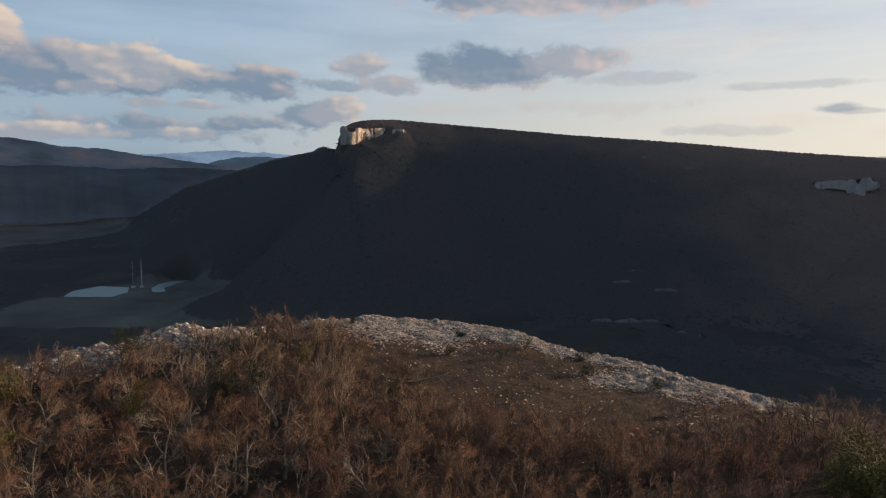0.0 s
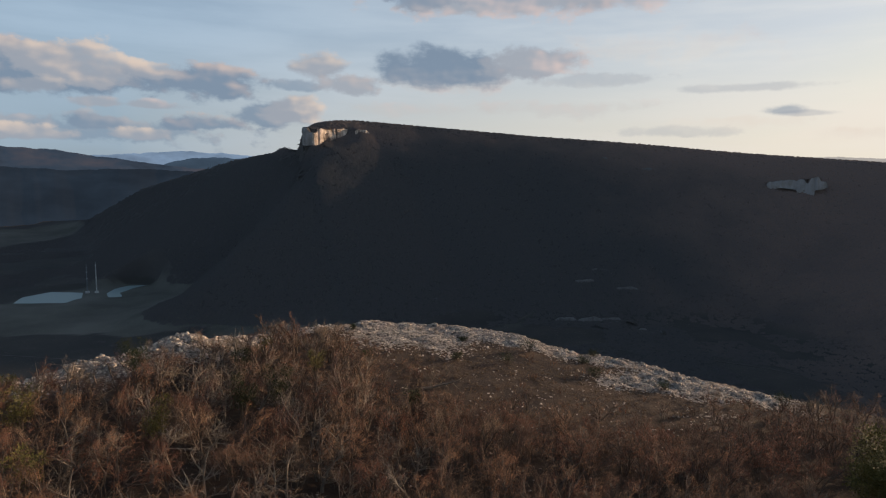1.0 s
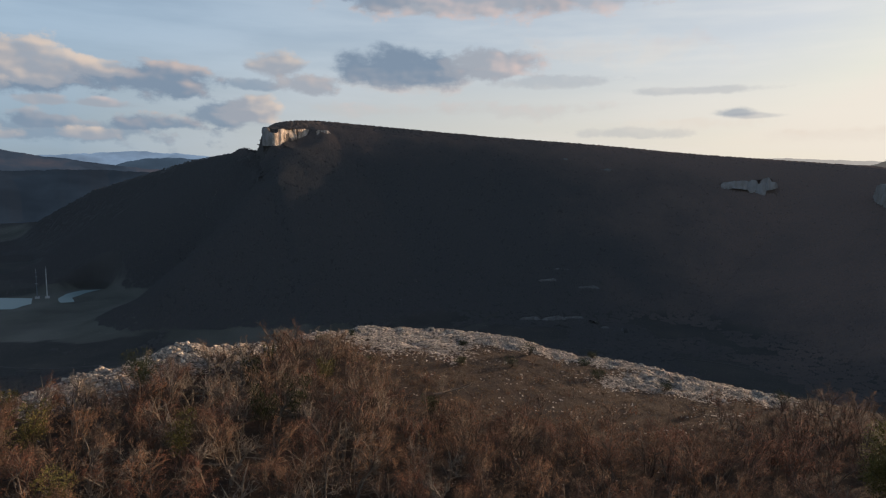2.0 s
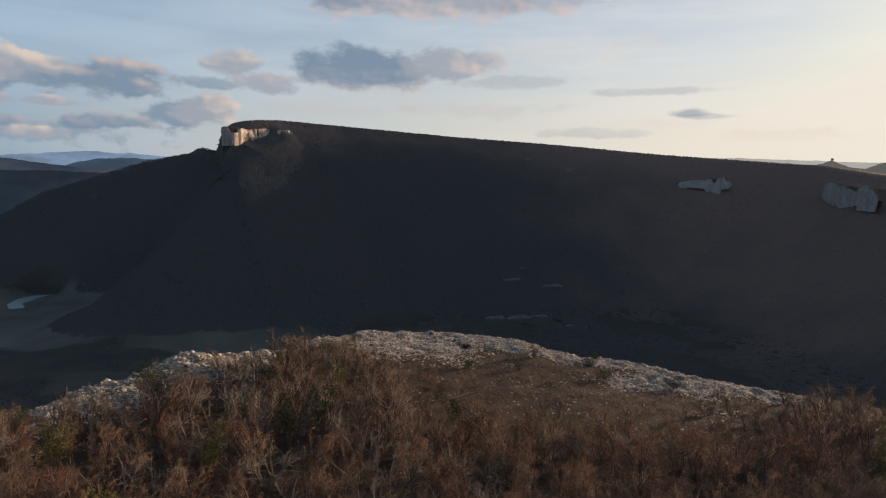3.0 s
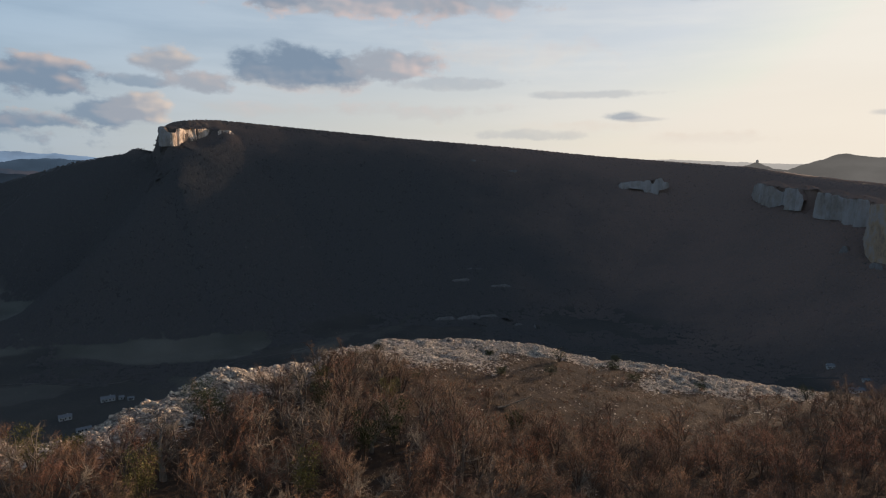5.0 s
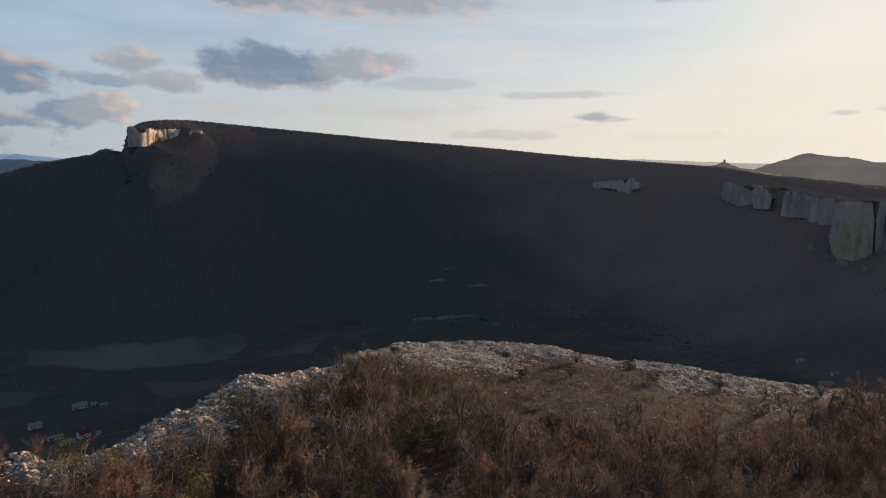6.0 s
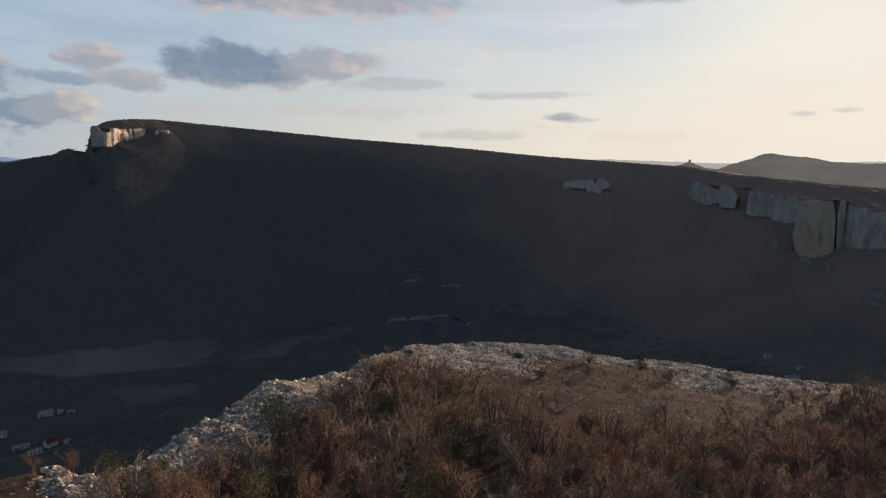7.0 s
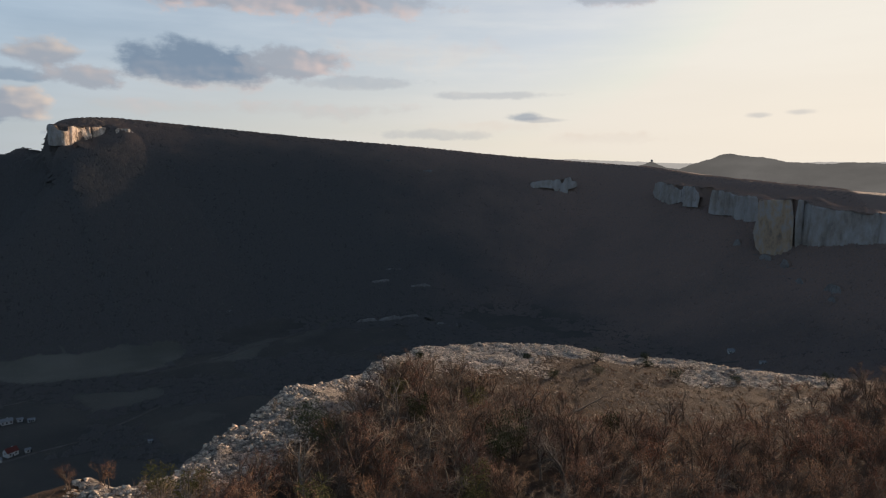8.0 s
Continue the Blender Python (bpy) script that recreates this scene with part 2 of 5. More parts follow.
def leaf_material(name, a, b):
    m, t, s = material(name, 0.7)
    r = node(t, "ShaderNodeNewGeometry").outputs["Random Per Island"]
    t.links.new(colours(t, r, (0.0, a), (0.6, tuple((p + q) / 2 for p, q in zip(a, b))), (1.0, b)), s.inputs["Base Color"])
    return m


def haze_share(t):
    """Ragged share of the russet tone: eastern haze and upper sunlight put into the colour."""
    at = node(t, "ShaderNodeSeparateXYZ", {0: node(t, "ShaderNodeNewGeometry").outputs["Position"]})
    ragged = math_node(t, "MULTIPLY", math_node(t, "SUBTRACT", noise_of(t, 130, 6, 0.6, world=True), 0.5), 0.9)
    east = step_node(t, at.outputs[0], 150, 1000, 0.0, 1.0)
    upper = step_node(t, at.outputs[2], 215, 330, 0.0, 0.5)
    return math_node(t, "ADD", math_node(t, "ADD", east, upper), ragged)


def wood_clump_material():
    m, t, s = material("far_woods", 0.95)
    r = node(t, "ShaderNodeNewGeometry").outputs["Random Per Island"]
    plain_woods = colours(t, r, (0.0, (0.096, 0.090, 0.085)), (0.5, (0.103, 0.095, 0.087)), (0.85, (0.110, 0.099, 0.089)), (1.0, (0.096, 0.096, 0.083)))
    # oak is the same woods made paler: haze and sunlight in the colour
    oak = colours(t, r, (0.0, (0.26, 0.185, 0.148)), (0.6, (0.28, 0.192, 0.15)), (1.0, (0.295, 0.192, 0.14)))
    base = blend(t, step_node(t, haze_share(t), 0.1, 1.1), plain_woods, oak)
    n = noise_of(t, 3.0, 6, 0.7)
    t.links.new(node(t, "ShaderNodeHueSaturation", {"Color": base, "Value": step_node(t, n, 0.3, 0.7, 0.9, 1.1)}).outputs[0], s.inputs["Base Color"])
    # light sinks into bare crowns, so that they show little of their own rounding
    even = vec_node(t, "NORMALIZE", vec_node(t, "ADD", vec_node(t, "MULTIPLY", node(t, "ShaderNodeNewGeometry").outputs["Normal"], (0.18, 0.18, 0.18)), (0.0, -0.12, 0.85)))
    t.links.new(even, s.inputs["Normal"])
    return m


def plain_material(name, col, roughness=0.8, spread=0.15, size=1.5):
    m, t, s = material(name, roughness)
    n = noise_of(t, size, 6, 0.65)
    t.links.new(colours(t, n, (0.3, tuple(c * (1 - 2 * spread) for c in col)), (0.55, col), (0.75, tuple(min(1, c * (1 + spread)) for c in col))), s.inputs["Base Color"])
    bumped(t, s, n, 0.3, 0.05)
    return m


def water_material():
    m, t, s = material("pond_water", 0.3)
    s.inputs["Base Color"].default_value = (0.25, 0.33, 0.315, 1)
    s.inputs["IOR"].default_value = 1.2
    bumped(t, s, noise_of(t, 3, 4), 0.25, 0.2)
    return m


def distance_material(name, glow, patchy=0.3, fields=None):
    """Hills at the edge of sight; the haze of kilometres of air is put into their glow."""
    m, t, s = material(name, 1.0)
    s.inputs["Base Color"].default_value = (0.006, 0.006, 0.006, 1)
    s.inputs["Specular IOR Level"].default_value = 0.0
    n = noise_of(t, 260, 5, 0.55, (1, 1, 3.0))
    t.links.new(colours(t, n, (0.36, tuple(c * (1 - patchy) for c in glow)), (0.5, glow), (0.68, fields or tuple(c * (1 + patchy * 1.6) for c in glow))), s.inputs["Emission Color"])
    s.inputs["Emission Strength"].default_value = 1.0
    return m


GROUND = ground_material()
LIMESTONE = rock_material("weathered_limestone", (0.80, 0.67, 0.525), (0.07, 0.058, 0.048), (0.45, 0.37, 0.285), 0.3)
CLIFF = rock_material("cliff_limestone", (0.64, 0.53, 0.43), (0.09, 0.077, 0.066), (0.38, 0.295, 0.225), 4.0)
# greyer copy of the limestone: shade of sunless faces put into the colour
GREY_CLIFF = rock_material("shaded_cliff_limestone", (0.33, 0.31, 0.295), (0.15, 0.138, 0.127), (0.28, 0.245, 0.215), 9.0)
TWIG, TWIG_MASS = twig_material("bare_twigs", "thing"), twig_material("bare_twig_mass", "stuff")
BARK, PALE_BARK = bark_material("brown_bark", (0.17, 0.125, 0.092)), bark_material("pale_bark", (0.27, 0.215, 0.16))
EVERGREEN = leaf_material("evergreen_leaves", (0.035, 0.045, 0.016), (0.10, 0.095, 0.03))
OLIVE = leaf_material("olive_leaves", (0.09, 0.085, 0.02), (0.22, 0.17, 0.05))
DRY_GRASS = leaf_material("dry_grass", (0.11, 0.068, 0.035), (0.21, 0.14, 0.078))
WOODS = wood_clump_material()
WHITEWASH, CONCRETE = plain_material("whitewash", (0.46, 0.455, 0.44)), plain_material("pale_concrete", (0.5, 0.49, 0.46))
ROOF_RED, ROOF_GREY = plain_material("red_roofing", (0.10, 0.026, 0.022)), plain_material("grey_roofing", (0.18, 0.19, 0.2))
DARK_OPENING = plain_material("dark_window_glass", (0.02, 0.025, 0.03), 0.15)
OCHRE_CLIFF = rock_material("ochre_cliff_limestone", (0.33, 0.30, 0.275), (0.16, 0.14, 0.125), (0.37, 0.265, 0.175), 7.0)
SCREE = rock_material("grey_scree", (0.20, 0.19, 0.18), (0.09, 0.085, 0.08), (0.15, 0.14, 0.13), 2.0)
TRACK = plain_material("pale_dirt_track", (0.085, 0.078, 0.07), 0.95, 0.25, 6.0)
WATER = water_material()


# ---- shape of the land (plain arithmetic, metres) ----
def lattice(ix, iy, seed):
    h = (ix * 374761393 + iy * 668265263 + seed * 974634541) & 0x7FFFFFFF
    h = ((h ^ (h >> 13)) * 1274126177) & 0x7FFFFFFF
    return ((h ^ (h >> 16)) & 0xFFFF) / 65535.0


def wave(x, y, size, seed=0):
    """Smooth value noise from -1 to 1 with lumps of about that size."""
    x, y = np.asarray(x, float) / size, np.asarray(y, float) / size
    ix, iy = np.floor(x).astype(np.int64), np.floor(y).astype(np.int64)
    fx, fy = x - ix, y - iy
    fx, fy = fx * fx * (3 - 2 * fx), fy * fy * (3 - 2 * fy)
    a, b = lattice(ix, iy, seed), lattice(ix + 1, iy, seed)
    c, d = lattice(ix, iy + 1, seed), lattice(ix + 1, iy + 1, seed)
    return 2 * ((a + (b - a) * fx) * (1 - fy) + (c + (d - c) * fx) * fy) - 1


def rough(x, y, size, octaves=4, seed=0):
    total, weight = 0, 1.0
    for k in range(octaves):
        total = total + weight * wave(x, y, size / 2**k, seed + 7 * k)
        weight *= 0.5
    return total / 1.9


def smooth(lo, hi, v):
    t = np.clip((v - lo) / (hi - lo), 0, 1)
    return t * t * (3 - 2 * t)


def nearest(x, y, line, soft=0.0):
    """Distance to a line of (x, y, values...), side (positive to its right) and its values at the nearest point."""
    line = np.asarray(line, float)
    best = np.full(x.shape, 1e18)
    side = np.zeros(x.shape)
    values = np.zeros(x.shape + (line.shape[1] - 2,))
    for a, b in zip(line[:-1], line[1:]):
        ex, ey = b[0] - a[0], b[1] - a[1]
        t = np.clip(((x - a[0]) * ex + (y - a[1]) * ey) / (ex * ex + ey * ey), 0, 1)
        dx, dy = x - a[0] - t * ex, y - a[1] - t * ey
        d2 = dx * dx + dy * dy
        w = d2 < best - 1e-9
        best[w] = d2[w]
        side[w] = (ey * (x - a[0]) - ex * (y - a[1]))[w]
        values[w] = (a[2:] + t[..., None] * (b[2:] - a[2:]))[w]
    if soft:
        # farther down the flank the values of neighbouring stretches run into one another
        low, total, weight = np.sqrt(best), np.zeros_like(values), np.zeros(x.shape)
        for a, b in zip(line[:-1], line[1:]):
            ex, ey = b[0] - a[0], b[1] - a[1]
            t = np.clip(((x - a[0]) * ex + (y - a[1]) * ey) / (ex * ex + ey * ey), 0, 1)
            d = np.hypot(x - a[0] - t * ex, y - a[1] - t * ey)
            w = np.exp(-(d - low) / (0.5 + soft * low))
            total += w[..., None] * (a[2:] + t[..., None] * (b[2:] - a[2:]))
            weight += w
        values = total / weight[..., None]
    return np.sqrt(best), np.sign(side), values


def inside(x, y, poly):
    got = np.zeros(x.shape, bool)
    for (ax, ay), (bx, by) in zip(poly, poly[1:] + poly[:1]):
        if ay != by:
            got ^= ((ay > y) != (by > y)) & (x < (bx - ax) * (y - ay) / (by - ay) + ax)
    return got


# brink of the near hill, from west to east
BRINK = [(-220, -50), (-130, 34), (-92, 54), (-68, 60), (-58, 66), (-52.5, 68.8), (-49, 66), (-46, 67), (-43.3, 70.8), (-39.6, 74.3),
         (-34.8, 80.3), (-27.2, 86), (-20, 93), (-11, 98.8), (-2.5, 100), (6, 98.2), (15, 91.5), (25, 85), (33, 78.5), (41, 72.5), (52, 66),
         (72, 55), (110, 30), (170, -30)]
HILL = BRINK + [(330, -400), (330, -1600), (-420, -1600), (-320, -300)]
# edge of the woods on the near hill: bare ground lies north of it
WOOD_EDGE = [(-220, -60), (-130, 26), (-92, 50), (-66, 57), (-57, 62), (-51, 62.5), (-47, 62), (-43, 65.3), (-37, 68), (-33, 70.8), (-29.5, 76), (-26, 82.5), (-23, 85), (-20, 86), (-16.5, 83.5),
             (-11, 75), (-6, 69), (0, 63.5), (6, 59.5), (14, 57.5), (25, 60), (33, 65), (37.5, 68.5), (41.5, 72), (46, 69.2), (52, 65.4), (72, 54.4), (110, 29), (170, -31)]
# crest of the table mountain: x, y, height, width of its gentle cap, dip behind, run of the slope per metre of height
# unseen ground behind the western crest stays high to shade the valley
CREST_WEST = [(-1700, 2500, 20, 10, .05, 2.5), (-1030, 2112, 62, 10, .02, 1.6), (-817, 2043, 172, 10, .02, 1.4), (-488, 1836, 261, 10, .03, 1.4),
         (-312, 1569, 280, 10, .03, 1.45), (-245, 1466, 308, 14, .12, 1.75), (-228, 1471, 347, 16, .03, 1.75), (-200, 1486, 352, 30, .03, 1.72), (-110, 1576, 361, 34, .03, 1.72)]
CREST_EAST = [(30, 1600, 353, 44, .03, 1.72), (308, 1570, 332, 50, .03, 1.72), (570, 1516, 315, 60, .08, 1.72), (800, 1443, 294, 70, .08, 1.7),
         (975, 1392, 283, 75, .08, 1.7), (1085, 1290, 272, 70, .08, 1.7), (1075, 1090, 249, 90, .08, 1.7), (1050, 820, 229, 100, .06, 1.7),
         (1042, 645, 216, 90, .05, 1.7), (1010, 400, 214, 80, .05, 1.8), (960, 100, 216, 80, .05, 1.9), (1000, -500, 216, 80, .05, 2)]
CREST = CREST_WEST + CREST_EAST


def near_top(x, y):
    x, y = np.clip(x, -150, 120), np.clip(y, -60, 110)
    return 216 - 0.055 * (x + 10) + 0.015 * (y - 80) + 0.35 * rough(x, y, 22, 3, 3)


def near_depth(x, y):
    """How far inside the brink of the near hill (negative outside)."""
    d, _, _ = nearest(x, y, BRINK + [HILL[-4], HILL[-3], HILL[-2], HILL[-1], BRINK[0]])
    return np.where(inside(x, y, HILL), d, -d)


def rockiness(x, y):
    """Share of bare limestone on the near hill."""
    depth = near_depth(x, y)
    wide = 2.8 + 4.4 * smooth(-47, -42, x) * smooth(-20, -26, x) + 3.0 * smooth(-16, -8, x)
    band = smooth(wide * 1.25, wide * 0.6, depth + 2.2 * rough(x, y, 7, 3, 11)) * smooth(-3, 0, depth + 2)
    tip = 0.8 * smooth(12, 4, np.hypot((x + 5) / 1.7, (y - 93) / 1.0) + 5 * rough(x, y, 5, 3, 14))
    band = band * smooth(45, 38, x)
    east = smooth(44, 38, x) * smooth(9, 3, np.hypot((x - 31) / 1.9, (y - 76) / 0.7) + 4 * rough(x, y, 5, 3, 15))
    streak = 0.7 * smooth(0.35, 0.7, rough(x * 0.5, y * 1.6, 7, 3, 17)) * smooth(20, 10, depth) * smooth(-22, -12, x)
    return np.clip(np.maximum(np.maximum(np.maximum(band * smooth(-54.5, -51.5, x), tip), east), streak), 0, 1)


def land(x, y, fine=True):
    x, y = np.asarray(x, float), np.asarray(y, float)
    # valley floor
    far = np.hypot(x, y)
    z = 3 * rough(x, y, 260, 3, 21) + 60 * smooth(1500, 3200, far) * smooth(-300, -900, x)
    # table mountain
    d, side, v = nearest(x, y, CREST, 0.2)
    zc, cap, dip, run = v[..., 0], v[..., 1], v[..., 2], v[..., 3]
    front = np.where(side > 0, d, 0)
    brow = 35 * (np.logaddexp(0, (front - cap) / 35) - np.logaddexp(0, -cap / 35))
    t = np.clip((brow + 0.001) / (run * np.maximum(zc, 20)), 0, 1)
    t = np.clip(t + 0.03 * rough(x, y, 170, 4, 33) * smooth(0.02, 0.3, t), 0, 1)
    face = (zc - 0.2 * np.minimum(front, cap)) * (1 - t) ** 1.25
    table = np.where(side > 0, face, zc - dip * d - 0.8 * np.maximum(-228 - x, 0) * (zc > 290)) + 2.5 * rough(x, y, 60, 3, 35) * smooth(0, 40, d)
    west = smooth(-40, 150, 0.93 * (x + 356) - 0.37 * (y - 1230) + 25 * rough(x, y, 90, 3, 37))
    table = table * (1 - (1 - west) * smooth(1540, 1180, y))
    z = np.logaddexp(np.clip(z, -50, 900) / 6, np.clip(table, -50, 900) / 6) * 6
    # level ground round the ponds
    for px_, py_, rx_, ry_ in ((-636, 1170, 72, 78), (-540, 1236, 50, 88)):
        w = smooth(1.35, 1.0, np.hypot((x - px_) / rx_, (y - py_) / ry_))
        z = z * (1 - w) + 1.0 * w
    # near hill
    depth = near_depth(x, y)
    out = np.maximum(-depth + 1.2 * rough(x, y, 5, 3, 41), 0)
    hill = near_top(x, y) - 16 * smooth(0, 7, out) - 0.66 * np.maximum(out - 3, 0)
    z = np.where(depth > 0, near_top(x, y), np.maximum(z, hill))
    if fine:
        bare = rockiness(x, y)
        near = smooth(-6, 0, depth) * (np.abs(x) < 90) * (y > 10)
        # knolls of rock along the brink
        for kx, ky, r, h in ((-33.5, 79.6, 4.6, 2.1), (-40, 73.5, 4, 0.9), (-27, 85.0, 4, 0.4), (-11, 97.5, 6, 0.2), (-19, 92, 4, 0.2), (12, 92.5, 7, 0.5), (26, 82, 6, 0.45)):
            z = z + near * h * np.exp(-(((x - kx) ** 2 + (y - ky) ** 2) / r**2))
        ridged = 1 - np.abs(rough(x + 0.6 * y, y, 2.6, 3, 51))
        z = z + near * (bare * ((0.5 + 0.5 * smooth(-16, -24, x)) * (ridged - 0.93) + 0.38 * rough(x, y, 1.1, 2, 55)) + (1 - bare) * 0.12 * rough(x, y, 1.6, 2, 57))
    return z


# ---- building helpers ----
def mesh_of(name, verts, faces, mats, slots=None, flat=True):
    """A mesh from arrays of corners and of triangles or quads."""
    verts, faces = np.asarray(verts, np.float32), np.asarray(faces, np.int32)
    me = bpy.data.meshes.new(name)
    n, k = faces.shape
    me.vertices.add(len(verts))
    me.vertices.foreach_set("co", verts.ravel())
    me.loops.add(n * k)
    me.loops.foreach_set("vertex_index", faces.ravel())
    me.polygons.add(n)
    me.polygons.foreach_set("loop_start", np.arange(0, n * k, k, dtype=np.int32))
    if not flat:
        me.polygons.foreach_set("use_smooth", np.ones(n, bool))
    for m in mats:
        me.materials.append(m)
    if slots is not None:
        me.polygons.foreach_set("material_index", np.asarray(slots, np.int32))
    me.update(calc_edges=True)
    return me


def marked(me, name, values):
    me.attributes.new(name, "FLOAT", "POINT").data.foreach_set("value", np.asarray(values, np.float32))


def part(name, data, parent, label="", place=None):
    """A mesh (or bmesh with a material) as one object under a thing or a part."""
    if isinstance(data, tuple):
        bm, mat = data
        me = bpy.data.meshes.new(name)
        bm.to_mesh(me)
        bm.free()
        me.materials.append(mat)
        data = me
    ob = new(name, data)
    ob.parent = parent
    if place is not None:
        ob.matrix_basis = place
    return tagged(ob, label) if label else ob


def box(sx, sy, sz, at=(0, 0, 0), bevel=0.0):
    bm = bmesh.new()
    bmesh.ops.create_cube(bm, size=1, matrix=Matrix.Translation(at) @ Matrix.Diagonal((sx, sy, sz, 1)))
    if bevel:
        bmesh.ops.bevel(bm, geom=bm.edges[:], offset=bevel, segments=1, affect="EDGES")
    return bm


def height_at(x, y):
    return float(full_land(np.array([float(x)]), np.array([float(y)]))[0])


# ---- cliffs of the table mountain: x, y, foot, top ----
NOSE_CLIFF = [(-226, 1462, 302, 331), (-222, 1438, 300, 333), (-212, 1410, 298, 330), (-197, 1406, 299, 329), (-172, 1448, 304, 331), (-146, 1486, 320, 334), (-128, 1512, 330, 337)]
NOSE_LEDGE = [(-113, 1489, 325, 334), (-97, 1496, 326, 334), (-81, 1501, 325, 332)]
CRAG = [(768, 1290, 218, 229), (780, 1286, 220, 231), (791, 1280, 223, 232), (819, 1267, 221, 234), (825, 1263, 207, 236), (846, 1257, 205, 239), (852, 1257, 220, 241), (878, 1260, 225, 240)]
BUTTRESS_FAR = [(958, 1077, 213, 230), (944, 1051, 203, 233), (931, 999, 193, 229), (944, 981, 201, 225), (925, 956, 191, 226), (922, 916, 190, 224)]
BUTTRESS_MID = [(911, 880, 182, 221), (910, 851, 180, 219), (914, 828, 182, 212), (904, 811, 175, 212), (900, 788, 173, 212), (906, 772, 175, 209)]
GREAT_CLIFF = [(863, 738, 158, 208), (838, 711, 136, 206), (837, 697, 124, 208), (845, 681, 127, 210), (856, 672, 142, 212), (874, 668, 144, 209), (867, 648, 142, 201),
               (871, 610, 148, 197), (875, 572, 153, 195), (880, 523, 161, 194), (890, 463, 169, 192), (900, 380, 170, 190)]
CLIFFS = [NOSE_CLIFF, CRAG, BUTTRESS_FAR, BUTTRESS_MID, GREAT_CLIFF]


def full_land(x, y):
    """The land with the ledges above the cliffs."""
    z = land(x, y)
    for line in CLIFFS:
        rows = [(*p, k) for k, p in enumerate(line)]
        xs, ys = [p[0] for p in line], [p[1] for p in line]
        near = (x > min(xs) - 90) & (x < max(xs) + 90) & (y > min(ys) - 90) & (y < max(ys) + 90)
        if near.any():
            d, side, v = nearest(x[near], y[near], rows)
            along = (v[:, 2] > 0.01) & (v[:, 2] < len(line) - 1.01)
            fade = smooth(0, 0.7, v[:, 2]) * smooth(len(line) - 1, len(line) - 1.7, v[:, 2])
            top = v[:, 1] - 1.5 + 0.12 * np.minimum(d, 25) - 0.35 * np.maximum(d - 25, 0)
            z[near] = np.where(along & (side < 0) & (d > 4), np.maximum(z[near], top), z[near])
            low = z[near] if line is CRAG else np.minimum(z[near], v[:, 0] - 1.0 - 0.3 * d)
            z[near] = np.where(along & (side > 0), z[near] + (low - z[near]) * fade * np.where((line is NOSE_CLIFF) & (v[:, 2] < 1.2), smooth(17, 9, d), smooth(70, 35, d)), z[near])
            if line is NOSE_CLIFF:
                fan = v[:, 0] - 2.5 - 0.64 * d - 0.004 * d * d
                z[near] += (side > 0) * smooth(1.8, 3.2, v[:, 2]) * smooth(88, 60, d) * np.maximum(fan - z[near], 0)
    return z


# ---- the ground: one sheet to the horizon ----
def steps(*runs):
    """Grid lines: (from, to, spacing) one after the other."""
    return np.unique(np.concatenate([np.arange(a, b, s) for a, b, s in runs] + [[runs[-1][1]]]))


GX = steps((-4600, -1700, 160), (-1700, -300, 16), (-300, -240, 8), (-240, -100, 5), (-100, -62, 2), (-62, 56, 0.48), (56, 100, 2), (100, 260, 10), (260, 780, 14), (780, 970, 5), (970, 1200, 14), (1200, 4600, 150))
GY = steps((-1600, -100, 150), (-100, 20, 6), (20, 54, 1.1), (54, 105, 0.48), (105, 150, 3), (150, 400, 14), (400, 480, 10), (480, 1090, 6), (1090, 1270, 12), (1270, 1320, 5), (1320, 1400, 12), (1400, 1550, 5), (1550, 1680, 12), (1680, 2700, 45), (2700, 4600, 130))
gx, gy = np.meshgrid(GX, GY)
gz = full_land(gx.ravel(), gy.ravel()).reshape(gx.shape)
rows_, cols_ = gx.shape
first = (np.arange(rows_ - 1)[:, None] * cols_ + np.arange(cols_ - 1)[None]).ravel()
sheet = mesh_of("ground", np.stack([gx, gy, gz], -1).reshape(-1, 3), np.stack([first, first + 1, first + cols_ + 1, first + cols_], -1), [GROUND], flat=False)

# fields on the valley floor
FIELDS = [[(-700, 905), (-690, 1130), (-590, 1310), (-440, 1310), (-350, 1235), (-345, 1130), (-205, 1110), (-190, 985), (-330, 900), (-480, 890)],
          [(-330, 1120), (-215, 1045), (-205, 1120)],
          [(-420, 1010), (-195, 1005), (-120, 960), (-40, 935), (-20, 860), (-95, 835), (-200, 828), (-290, 890), (-420, 870)],
          [(10, 845), (100, 935), (120, 925), (50, 830)], [(-150, 760), (-40, 775), (-30, 740), (-120, 715)], [(-330, 760), (-240, 770), (-230, 735), (-320, 720)], [(-70, 640), (-20, 655), (0, 630), (-50, 610)],
          [(-1500, 1560), (-1170, 1668), (-1090, 1780), (-1010, 2050), (-1100, 2170), (-1400, 2000), (-1800, 1800)],
          [(120, 900), (215, 1010), (225, 1000), (150, 880)]]


def field_share(x, y):
    wx, wy = x + 34 * rough(x, y, 70, 4, 61), y + 34 * rough(x, y, 70, 4, 62)
    share = np.zeros(x.shape)
    for poly, crop in zip(FIELDS, (1, 0.9, 0.85, 0.4, 0.35, 0.35, 0.3, 1, 0.3)):
        share = np.maximum(share, crop * inside(wx, wy, poly) * (0.85 + 0.15 * wave(x, y, 70, 63)))
    return share


fx, fy = gx.ravel(), gy.ravel()
near_ground = smooth(-12, -2, near_depth(fx, fy))
marked(sheet, "bare_rock", rockiness(fx, fy) * near_ground)
marked(sheet, "turf", near_ground)
marked(sheet, "field", field_share(fx, fy) * np.maximum(smooth(34, 14, gz.ravel()), fx < -950))
ground = tagged(new("ground", sheet), "hilltop of dry turf and limestone above a wooded valley", "ground", kind="structure")


